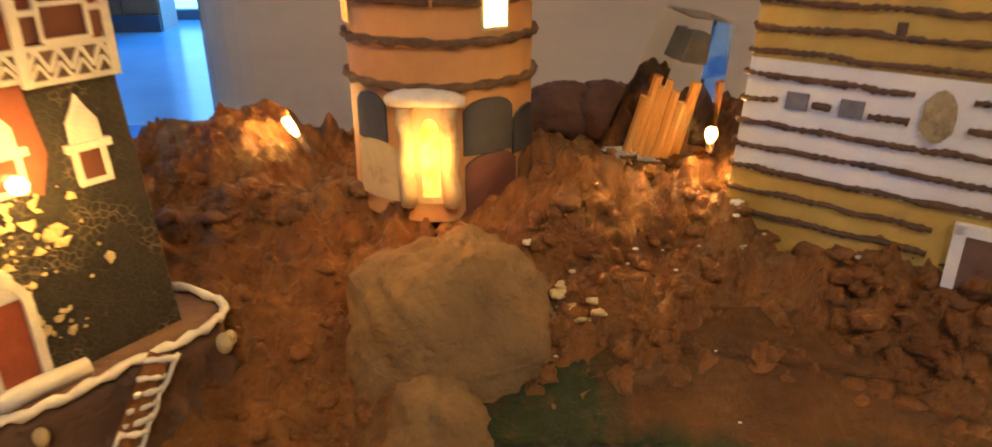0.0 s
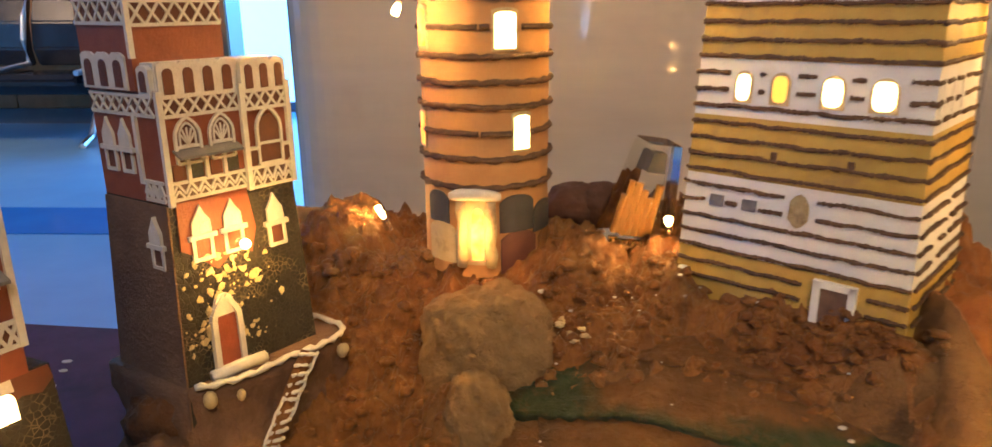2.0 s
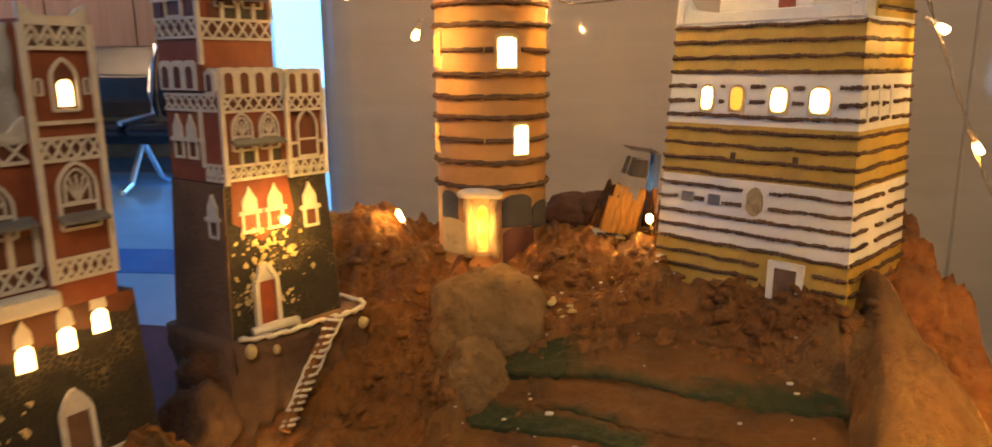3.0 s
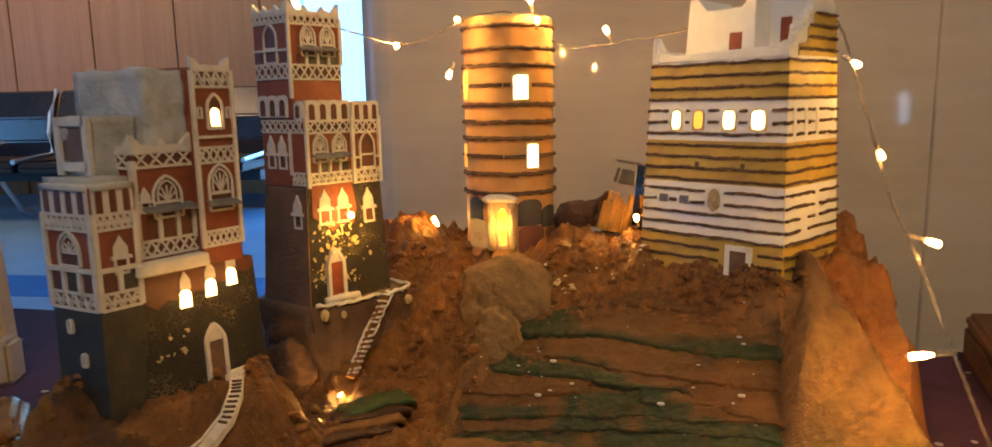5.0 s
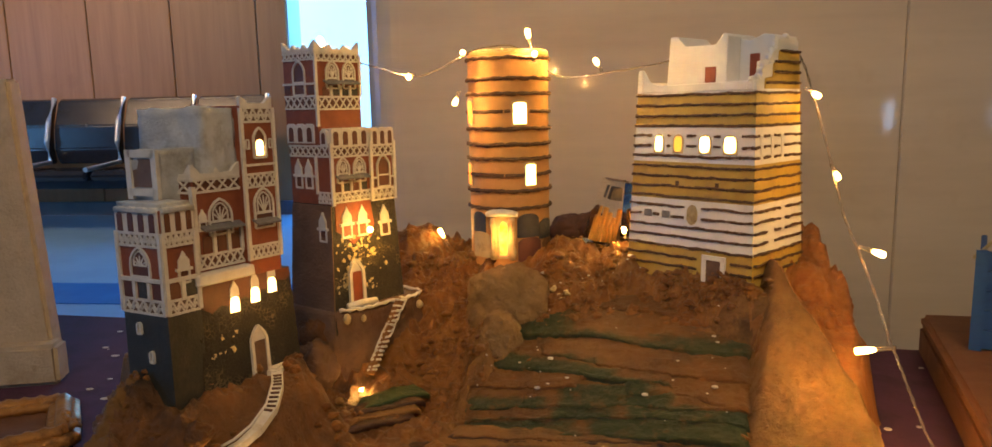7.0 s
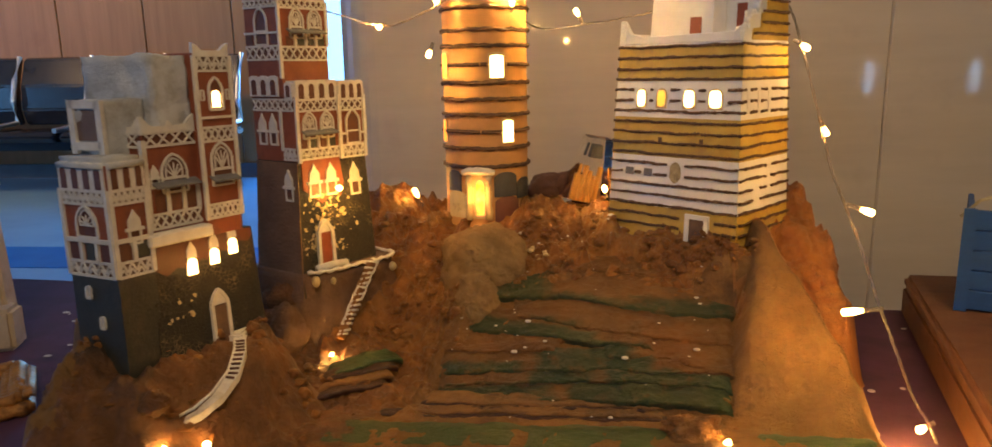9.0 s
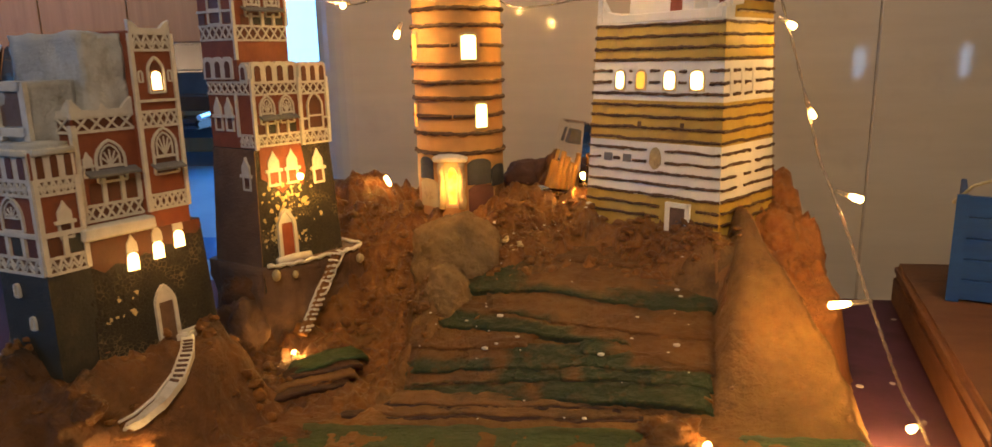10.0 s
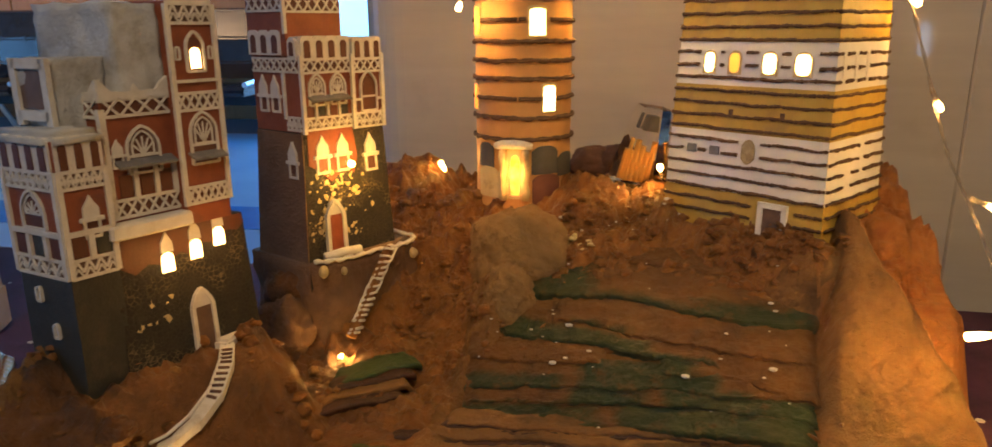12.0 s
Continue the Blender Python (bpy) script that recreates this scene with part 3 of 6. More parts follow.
def boulder(name, c, r, squash, material, parent, seed, rough=0.12, label="", crumb=0.0):
    bm = bmesh.new()
    bmesh.ops.create_icosphere(bm, subdivisions=5 if r > 0.03 else 4, radius=1)
    for v in bm.verts:
        d = 1 + rough * fbm(v.co.x * 1.3 + seed, v.co.y * 1.3, v.co.z * 1.3, 5) + 0.4 * rough * fbm(v.co.x * 7 + seed, v.co.y * 7, v.co.z * 7, 3)
        if crumb:
            cell = noise.voronoi(Vector((v.co.x * 3.4 + seed, v.co.y * 3.4, v.co.z * 3.4)))[0]
            d += crumb * (0.45 - cell[0]) + 0.35 * crumb * fbm(v.co.x * 16, v.co.y * 16 + seed, v.co.z * 16, 3)
        v.co = Vector(c) + Vector((v.co.x * r * squash[0], v.co.y * r * squash[1], v.co.z * r * squash[2])) * d
    return part(name, bm, material, parent, label, True)


boulder("boulder", (-0.006, 0.327, 0.797), 0.054, (0.98, 0.9, 1.0), BOULDER, hill, 3, 0.16, "smooth pale clay boulder", 0.07)
boulder("boulder", (-0.012, 0.276, 0.766), 0.038, (0.72, 1.1, 1.05), BOULDER, hill, 8, 0.2, "smooth pale clay boulder", 0.05)
boulder("rock", (0.062, 0.50, 0.866), 0.022, (1.2, 1, 0.9), CLAY_DARK, hill, 5, 0.2, "dark red-brown rock")
boulder("rock", (0.095, 0.495, 0.866), 0.022, (1.2, 1, 1.0), CLAY_DARK, hill, 6, 0.2, "dark red-brown rock")
boulder("rock", (0.336, 0.345, 0.776), 0.078, (0.64, 0.95, 1.0), CLAY_RED, hill, 57, 0.10, "rough orange-brown clay rock", 0.13)
boulder("rock", (0.344, 0.280, 0.757), 0.045, (0.55, 0.95, 1.35), CLAY_RED, hill, 53, 0.12, "rough orange-brown clay rock", 0.16)


def terrace_strip(x0, x1, y, z, depth, material, name, wave=0.0035, seed=0.0, tilt=0.0, thick=0.007):
    """A rolled clay strip that forms one field terrace."""
    bm = bmesh.new()
    n = max(8, int((x1 - x0) / 0.004))
    prof = [(0.0016, -thick), (0.0002, -thick * 0.55), (-0.0004, -0.0016), (0.0, -0.0005), (0.0012, 0.0), (0.0035, 0.0002), (depth * 0.6, 0.0002), (depth * 0.95, 0.0008), (depth * 1.3, 0.0016), (depth * 1.3, -thick)]
    rings = []
    for k in range(n + 1):
        t = k / n
        x = x0 + (x1 - x0) * t + 0.003 * fbm(t * 9, seed + 9)
        e = smooth(0, 1, min(t, 1 - t) * n / 1.6)
        oy = 1.5 * wave * fbm(x * 22, seed, 0, 3) + 0.0022 * fbm(x * 150, seed, 0, 3)
        oz = 0.0013 * fbm(x * 38, seed + 3, 0, 5) + tilt * (t - 0.5)
        lean = min(1, max(0, (y - 0.12) / 0.14))
        oy -= 0.13 * lean * x
        oz -= 0.05 * lean * x
        rings.append([bm.verts.new((x, y + oy + a * (0.6 + 0.4 * e), z + oz + b - 0.004 * (1 - e) + (0.0011 * fbm(x * 60, a * 90, seed) if b > -0.001 else 0.0))) for a, b in prof])
    m = len(prof)
    for a, b in zip(rings, rings[1:]):
        for i in range(m):
            bm.faces.new((a[i], a[(i + 1) % m], b[(i + 1) % m], b[i]))
    bm.faces.new(rings[0])
    bm.faces.new(rings[-1][::-1])
    return part(name, bm, material, hill, "", True)


def along(pts, x):
    if x <= pts[0][0]:
        return pts[0][1]
    for (a, p), (b, q) in zip(pts, pts[1:]):
        if x <= b:
            return p + (q - p) * (x - a) / (b - a)
    return pts[-1][1]


def field_terrace(name, front, back, rise, green, seed):
    """One step of the field: a ragged riser, a rounded lip and a tread that runs in under the next step."""
    x0, x1 = front[0][0], front[-1][0]
    n = int((x1 - x0) / 0.0016)
    rows = 15
    verts, faces, paint = [], [], []
    for i in range(n + 1):
        x = x0 + (x1 - x0) * i / n
        ends = smooth(0, 0.010, min(x - x0, x1 - x))
        f = along(front, x) + 0.0042 * fbm(x * 30, seed, 0, 3) + 0.0020 * fbm(x * 170, seed, 3, 3)
        b = max(f + 0.006, along(back, x) + 0.006)
        zf = plane_z(x, along(front, x)) + rise * 0.45 * ends - 0.003 * (1 - ends)
        zb = min(plane_z(x, b) - 0.001, zf + 0.022)
        for k in range(rows):
            if k < 4:
                y, z = ((f + 0.0026, zf - rise - 0.003), (f + 0.0004, zf - rise * 0.6), (f - 0.0003, zf - 0.0014), (f + 0.0012, zf))[k]
                v = 0.0
            else:
                v = (k - 3) / (rows - 4)
                y = f + 0.0012 + (b - f) * v
                z = zf + (zb - zf) * v + 0.0016 * fbm(x * 55, y * 90, seed, 4) + 0.0005 * fbm(x * 260, y * 260, seed, 3)
            verts.append((x + 0.0012 * fbm(y * 120, seed, k), y - 0.2, z - TABLE))
            w = 0.12 * fbm(x * 60, y * 90, seed + 4, 4)
            g = 0.0
            for xa, xb, va, vb in green:
                g = max(g, min(smooth(xa - 0.006, xa + 0.006, x + 0.05 * w), 1 - smooth(xb - 0.008, xb + 0.008, x + 0.05 * w), smooth(va - 0.15, va + 0.05, v + w), 1 - smooth(vb - 0.12, vb + 0.12, v + w)))
            paint.append(g)
    for i in range(n):
        for k in range(rows - 1):
            a = i * rows + k
            faces.append((a, a + rows, a + rows + 1, a + 1))
    me = bpy.data.meshes.new(name)
    me.from_pydata(verts, [], faces)
    me.materials.append(FIELD)
    layer = me.attributes.new("paint", "FLOAT", "POINT")
    layer.data.foreach_set("value", paint)
    for p in me.polygons:
        p.use_smooth = True
    ob = new(name, me)
    ob.parent = hill
    return ob


LINE_T = [(0.02, 0.318), (0.10, 0.300), (0.17, 0.283), (0.245, 0.270)]
LINE_A = [(-0.012, 0.274), (0.02, 0.264), (0.09, 0.257), (0.15, 0.234), (0.21, 0.218), (0.258, 0.212)]
LINE_B = [(0.030, 0.238), (0.056, 0.230), (0.107, 0.211), (0.15, 0.200), (0.245, 0.176)]
LINE_C = [(-0.030, 0.224), (0.02, 0.214), (0.063, 0.207), (0.09, 0.198), (0.15, 0.184), (0.172, 0.178)]
LINE_D = [(-0.040, 0.200), (0.0, 0.191), (0.045, 0.188), (0.078, 0.188)]
LINE_R = [(0.115, 0.176), (0.176, 0.168), (0.218, 0.150), (0.238, 0.146)]
LINE_E = [(-0.038, 0.169), (0.003, 0.166), (0.05, 0.163), (0.117, 0.160), (0.174, 0.151), (0.232, 0.147)]
LINE_F = [(-0.036, 0.154), (0.058, 0.150), (0.145, 0.146), (0.18, 0.137), (0.230, 0.130)]
LINE_G = [(-0.036, 0.137), (0.03, 0.133), (0.07, 0.129), (0.143, 0.122), (0.185, 0.115), (0.226, 0.108)]
LINE_H = [(-0.11, 0.062), (-0.02, 0.068), (0.012, 0.080), (0.172, 0.090)]
for _front, _back, _rise, _green, _seed in (
    (LINE_T, [(0.0, 0.335), (0.25, 0.295)], 0.0045, [], 1.7),
    (LINE_A, LINE_T, 0.0065, [(-0.02, 0.03, -1, 0.25), (0.016, 0.066, -1, 0.85), (0.05, 0.16, -1, 0.10), (0.15, 0.25, -1, 0.30)], 3.1),
    (LINE_B, LINE_A, 0.0048, [(0.05, 0.10, -1, 0.05)], 5.2),
    (LINE_C, [(-0.03, 0.272), (0.03, 0.240), (0.107, 0.214), (0.172, 0.196)], 0.0055, [(-0.02, 0.112, -1, 0.55), (0.10, 0.165, -1, 0.12)], 7.9),
    (LINE_D, LINE_C, 0.0045, [], 9.4),
    (LINE_R, LINE_B, 0.0040, [(0.10, 0.15, -1, 0.5)], 11.3),
    (LINE_E, [(-0.04, 0.196), (0.08, 0.186), (0.12, 0.182), (0.2, 0.165), (0.238, 0.150)], 0.0048, [(-0.05, 0.044, -1, 0.38), (0.056, 0.165, -1, 0.95), (0.16, 0.19, -1, 0.2)], 13.6),
    (LINE_F, LINE_E, 0.0035, [(-0.05, 0.046, -1, 0.02), (0.05, 0.11, -1, 0.8), (0.12, 0.24, -1, 0.75)], 15.5),
    (LINE_G, LINE_F, 0.0050, [(-0.05, 0.072, -1, 0.70), (0.085, 0.24, -1, 0.85)], 17.8),
):
    field_terrace("field_terrace", _front, _back, _rise, _green, _seed)
terrace_strip(-0.125, 0.172, 0.054, 0.7250, 0.028, GREEN, "green_terrace", seed=0.9)
terrace_strip(0.235, 0.335, 0.062, 0.7245, 0.016, GREEN, "green_terrace", seed=11.4)
# very dark brown strips make the wavy lines across the front
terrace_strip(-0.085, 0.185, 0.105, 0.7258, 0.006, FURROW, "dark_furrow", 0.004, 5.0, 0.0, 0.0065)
terrace_strip(-0.06, 0.17, 0.109, 0.7282, 0.008, TERRACE, "earth_terrace", 0.004, 5.0, 0.0, 0.005)
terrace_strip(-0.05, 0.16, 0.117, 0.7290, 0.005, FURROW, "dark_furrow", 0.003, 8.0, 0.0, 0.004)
terrace_strip(-0.045, 0.19, 0.1205, 0.7312, 0.014, TERRACE, "earth_terrace", 0.003, 8.0, 0.0, 0.004)


def leaning_strip(a, b, z, depth, material, name, seed):
    """A terrace strip that runs askew between two plan points."""
    ob = terrace_strip(0, math.hypot(b[0] - a[0], b[1] - a[1]), 0, 0, depth, material, name, 0.003, seed, 0, 0.006)
    ob.data.transform(Matrix.Translation((a[0], a[1] - 0.2, z - TABLE)) @ Matrix.Rotation(math.atan2(b[1] - a[1], b[0] - a[0]), 4, "Z") @ Matrix.Translation((0, 0.2, TABLE)))
    return ob


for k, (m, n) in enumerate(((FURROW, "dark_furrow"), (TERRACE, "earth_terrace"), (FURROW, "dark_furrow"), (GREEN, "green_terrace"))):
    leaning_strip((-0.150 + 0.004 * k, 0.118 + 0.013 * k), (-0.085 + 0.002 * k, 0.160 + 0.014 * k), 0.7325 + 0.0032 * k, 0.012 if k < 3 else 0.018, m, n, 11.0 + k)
boulder("rock", (-0.216, 0.246, 0.772), 0.022, (1.0, 0.9, 1.9), MUD, hill, 31, 0.3)
boulder("rock", (-0.213, 0.222, 0.752), 0.024, (1.1, 0.9, 1.4), CRAG, hill, 33, 0.3)
boulder("rock", (-0.300, 0.045, 0.765), 0.034, (1.1, 0.9, 1.1), CLAY, hill, 35, 0.42)
boulder("rock", (-0.219, -0.008, 0.787), 0.010, (1.1, 0.9, 1.0), MUD, hill, 71, 0.35)
boulder("rock", (0.188, 0.088, 0.722), 0.020, (1.5, 0.9, 0.9), CLAY, hill, 41, 0.45)
boulder("rock", (-0.168, 0.488, 0.826), 0.044, (1.15, 0.9, 0.85), BOULDER, hill, 38, 0.22)


def clods():
    """Loose crumbs of clay over the rough ground, too many to count."""
    rng = random.Random(3)
    verts, faces = [], []
    bm = bmesh.new()
    bmesh.ops.create_icosphere(bm, subdivisions=2, radius=1)
    shape = [v.co.copy() for v in bm.verts]
    tris = [[v.index for v in f.verts] for f in bm.faces]
    bm.free()
    zones = ((-0.13, 0.0, 0.20, 0.44, 330), (0.03, 0.25, 0.285, 0.37, 300), (0.03, 0.14, 0.33, 0.42, 130), (-0.2, -0.08, 0.38, 0.44, 90), (-0.33, -0.10, -0.02, 0.20, 190), (-0.05, 0.25, 0.08, 0.28, 60), (-0.07, 0.06, 0.28, 0.36, 140), (0.15, 0.275, 0.245, 0.315, 260), (0.16, 0.26, 0.255, 0.30, 120))
    for x0, x1, y0, y1, n in zones:
        for k in range(n):
            x, y = rng.uniform(x0, x1), rng.uniform(y0, y1)
            r = 0.0012 + 0.0055 * rng.random() ** 3
            z = ground(x, y) + r * 0.15
            o, a = rng.uniform(0, 50), rng.uniform(0, 6.28)
            sx, sy, sz = rng.uniform(0.8, 1.5), rng.uniform(0.7, 1.2), rng.uniform(0.5, 0.95)
            base = len(verts)
            for c in shape:
                d = r * (1 + 0.55 * fbm(c.x * 1.4 + o, c.y * 1.4, c.z * 1.4, 3))
                px, py = c.x * d * sx, c.y * d * sy
                verts.append((x + px * math.cos(a) - py * math.sin(a), y + px * math.sin(a) + py * math.cos(a) - 0.2, z + c.z * d * sz - TABLE))
            faces += [[base + i for i in t] for t in tris]
    me = bpy.data.meshes.new("clay_rubble")
    me.from_pydata(verts, [], faces)
    me.materials.append(CLAY)
    for p in me.polygons:
        p.use_smooth = True
    ob = new("clay_rubble", me)
    ob.parent = hill
    tagged(ob, "loose crumbs of brown clay", kind="stuff")


clods()


# ---- round tower ----
def rope_ring(bm, pts, r, twist=0.35, sides=6):
    """A twisted cord along a closed or open line of points."""
    n = len(pts)
    rings = []
    for i, p in enumerate(pts):
        p = Vector(p)
        d = (Vector(pts[(i + 1) % n]) - Vector(pts[i - 1])).normalized()
        out = d.cross(Vector((0, 0, 1))).normalized()
        up = Vector((0, 0, 1))
        ring = []
        for k in range(sides):
            a = 2 * math.pi * k / sides
            q = r * (1 + 0.28 * math.cos(2 * (a - i * twist)))
            ring.append(bm.verts.new(p + q * (math.cos(a) * out + math.sin(a) * up)))
        rings.append(ring)
    for i in range(n):
        a, b = rings[i], rings[(i + 1) % n]
        for k in range(sides):
            bm.faces.new((a[k], a[(k + 1) % sides], b[(k + 1) % sides], b[k]))


def round_tower():
    cx, cy, r, z0, z1 = -0.014, 0.436, 0.0515, 0.835, 1.103
    t = thing("round_tower", (cx, cy, z0), "round tan model tower ringed with dark cords and lit from inside", "model tower")

    def at(deg, z, out=0.0):
        a = radians(deg - 90)
        q = r + out
        return (cx + q * math.cos(a), cy + q * math.sin(a), z)

    bm = bmesh.new()
    rows = [z0 + (z1 - z0) * k / 40 for k in range(41)]
    grid = [[bm.verts.new(at(360 * i / 72, z, 0.0007 * fbm(i * 0.4, z * 60))) for i in range(72)] for z in rows]
    for a, b in zip(grid, grid[1:]):
        for i in range(72):
            bm.faces.new((a[i], a[(i + 1) % 72], b[(i + 1) % 72], b[i]))
    inner = [bm.verts.new(at(360 * i / 72, z1, -0.006)) for i in range(72)]
    low = [bm.verts.new(at(360 * i / 72, z1 - 0.012, -0.006)) for i in range(72)]
    for i in range(72):
        j = (i + 1) % 72
        bm.faces.new((grid[-1][i], grid[-1][j], inner[j], inner[i]))
        bm.faces.new((inner[i], inner[j], low[j], low[i]))
    bm.faces.new(low)
    part("wall", bm, TAN, t, "", True)
    gaps = {1.029: [(22, 13), (-62, 12)], 0.951: [(36, 10), (-70, 10)]}
    for k, z in enumerate((1.094, 1.069, 1.051, 1.029, 1.008, 0.989, 0.971, 0.951, 0.931, 0.909)):
        bm = bmesh.new()
        pts = [at(2 * i, z + 0.0012 * fbm(i * 0.09, k * 5.1), 0.0012) for i in range(180)]
        if z in gaps:
            run = []
            for i in range(181):
                deg = 2 * i if i <= 90 else 2 * i - 360
                if i == 180 or any(abs(deg - c) < w for c, w in gaps[z]):
                    if len(run) > 3:
                        tube(bm, [pts[q] for q in run], 0.0024, 6)
                    run = []
                else:
                    run.append(i)
        else:
            rope_ring(bm, pts, 0.0024)
        part("cord", bm, CORD, t, "", True)

    def curved(name, deg, half, za, zb, out, material, parent, label="", arch=0.0, inn=-0.004):
        bm = bmesh.new()
        n = 10
        tops = [zb - arch * abs(2 * k / n - 1) ** 3 for k in range(n + 1)]
        for k in range(n):
            a0, a1 = deg - half + 2 * half * k / n, deg - half + 2 * half * (k + 1) / n
            prism(bm, *[[at(a0, za, d), at(a1, za, d), at(a1, tops[k + 1], d), at(a0, tops[k], d)] for d in (inn, out)])
        bmesh.ops.remove_doubles(bm, verts=bm.verts, dist=0.00001)
        return part(name, bm, material, parent, label)

    for deg, z, half, h in ((36, 0.951, 7.6, 0.026), (21, 1.027, 9.0, 0.026), (-70, 0.951, 8, 0.026), (-64, 1.029, 9, 0.028)):
        w = curved("window", deg, half + 2.2, z - h / 2 - 0.002, z + h / 2 + 0.003, 0.0012, CREAM, t, "lit square window", 0.002)
        curved("pane", deg, half, z - h / 2, z + h / 2, 0.0016, LITWIN if deg > 0 else LITDOOR, w, "glowing warm pane", 0.002)
    # stone base with painted patches, lintel and lit doorway
    for deg, half, za, zb, mat, o in ((-44, 13, 0.878, 0.904, SLATE, 0.0012), (-40, 16, 0.846, 0.879, CREAM, 0.0016), (32, 17, 0.872, 0.902, SLATE, 0.0012), (66, 16, 0.868, 0.893, SLATE, 0.0014), (34, 18, 0.838, 0.872, MAROON, 0.0016), (72, 15, 0.838, 0.868, CLAY, 0.0018)):
        curved("base_stone", deg, half, za, zb, o, mat, t, "", 0.006)
    d = curved("doorway", -5, 9.5, 0.846, 0.900, 0.0012, CREAM, t, "rough cream doorway", 0.003)
    curved("opening", -4, 5.2, 0.850, 0.893, 0.0020, LITDOOR, d, "glowing open doorway", 0.006)
    for deg in (-17.5, 7.5):
        bm = bmesh.new()
        tube(bm, [at(deg + 0.8 * math.sin(k * 2.1), 0.845 + 0.009 * k, 0.003) for k in range(7)], [0.0042, 0.005, 0.0042, 0.0048, 0.004, 0.0046, 0.004], 7)
        part("door_jamb", bm, CREAM, d, "rough cream clay jamb", True)
    bm = bmesh.new()
    tube(bm, [at(-27 + 42 * k / 8, 0.9045 - 0.0006 * (k - 4) ** 2 / 4, 0.004) for k in range(9)], [0.003, 0.0045, 0.005, 0.0046, 0.005, 0.0048, 0.0046, 0.0042, 0.003], 8)
    part("lintel", bm, WHITE, t, "thick white piped lintel", True)
    bm = bmesh.new()
    tube(bm, [at(9 * k, z1 - 0.001, -0.003) for k in range(41)], 0.0032, 6)
    part("rim", bm, CREAM, t, "pale rim", True)


round_tower()


# ---- yellow house ----
def yellow_house():
    C, za, zb = Vector((0.258, 0.268)), 0.838, 1.044
    W, D = 0.155, 0.111
    zm, ku, kd = 0.93, 0.42, 0.045
    uf, vf = radians(-40), radians(50)
    U, V = Vector((math.cos(uf), math.sin(uf))), Vector((math.cos(vf), math.sin(vf)))
    L = C - U * W
    B = C + V * D
    front = Face(L, -40, W, zm, ku, kd)
    right = Face(C, 50, D, zm, ku, kd)
    back = Face(B, 140, W, zm, ku, kd)
    left = Face(L + V * D, -130, D, zm, ku, kd)
    mid = (L + B) / 2
    h = thing("yellow_house", (mid.x, mid.y, za), "ochre and white banded model house with dark cords, lit windows", "model house")

    def ring(z, d=0.0):
        return [front.p(-d, z, d), front.p(W + d, z, d), back.p(-d, z, d), back.p(W + d, z, d)]

    for a, b, m in ((za - 0.01, 0.872, OCHRE), (0.872, 0.927, PLASTER), (0.927, 0.969, OCHRE), (0.969, 1.008, PLASTER), (1.008, zb, OCHRE)):
        bm = bmesh.new()
        prism(bm, ring(a), ring(b))
        part("wall_band", bm, m, h)
    # cords round the walls, broken at the openings
    opens = [(0.025, 0.046, 0.976, 1.002), (0.052, 0.071, 0.976, 1.002), (0.085, 0.106, 0.976, 1.002), (0.115, 0.139, 0.976, 1.003), (0.073, 0.093, 0.899, 0.922), (0.092, 0.130, 0.80, 0.869), (0.018, 0.032, 0.904, 0.914), (0.042, 0.055, 0.904, 0.914)]
    ropens = [(0.012, 0.02, 0.975, 1.0), (0.036, 0.044, 0.975, 1.0), (0.06, 0.068, 0.975, 1.0), (0.03, 0.045, 0.884, 0.905), (0.06, 0.07, 0.89, 0.92)]
    z, k = zb, 0
    while z > 0.848:
        bm = bmesh.new()
        for f, w, gaps in ((front, W, opens), (right, D, ropens), (back, W, ()), (left, D, ())):
            run = []
            n = int(w / 0.002)
            for i in range(n + 2):
                u = w * i / n
                if i > n or any(a < u < b and c < z < d for a, b, c, d in gaps):
                    if len(run) > 2:
                        pts = [f.p(q, z + 0.0013 * fbm(q * 45, k * 3.3), 0.001) for q in run]
                        tube(bm, pts, [0.0015 * (1 + 0.22 * math.sin(q * 1500 + k) + 0.5 * fbm(q * 170, k * 2.7, 0, 3)) for q in run], 5)
                    run = []
                else:
                    run.append(u)
        part("cord_course", bm, CORD, h, "", True)
        z -= 0.01135
        k += 1
    # lit windows, one darker than the rest
    for u, mat, w in ((0.035, LITWIN, 0.012), (0.061, AMBER, 0.0125), (0.0955, LITWIN, 0.0145), (0.1265, LITWIN, 0.016)):
        bm = bmesh.new()
        plate(bm, front, arch_line(u, 0.979, w + 0.001, 0.0215), -0.001, 0.0012)
        win = part("window", bm, CREAM, h, "square lit window" if mat is LITWIN else "dim amber window")
        bm = bmesh.new()
        plate(bm, front, [(u + (w / 2 - 0.0012) * (abs(math.cos(a)) ** 0.6) * (1 if math.cos(a) > 0 else -1), 0.9895 + 0.0088 * (abs(math.sin(a)) ** 0.6) * (1 if math.sin(a) > 0 else -1)) for a in [i * math.pi / 8 + 0.01 for i in range(16)]], -0.0008, 0.0018)
        part("pane", bm, mat, win)
    for u in (0.016, 0.04, 0.064):
        bm = bmesh.new()
        bar(bm, right, (u, 0.979), (u, 0.998), 0.006, -0.0005, 0.0016)
        part("shutter", bm, PLASTER, h)
    for u in (0.025, 0.049):
        bm = bmesh.new()
        bar(bm, front, (u - 0.005, 0.909), (u + 0.005, 0.909), 0.008, -0.0005, 0.0012)
        part("vent", bm, GREYBLUE, h, "small grey opening")
    for u, z in ((0.062, 0.945), (0.112, 0.945)):
        bm = bmesh.new()
        bar(bm, front, (u, z - 0.003), (u, z + 0.003), 0.004, -0.0005, 0.0012)
        part("vent", bm, CORD, h)
    bm = bmesh.new()
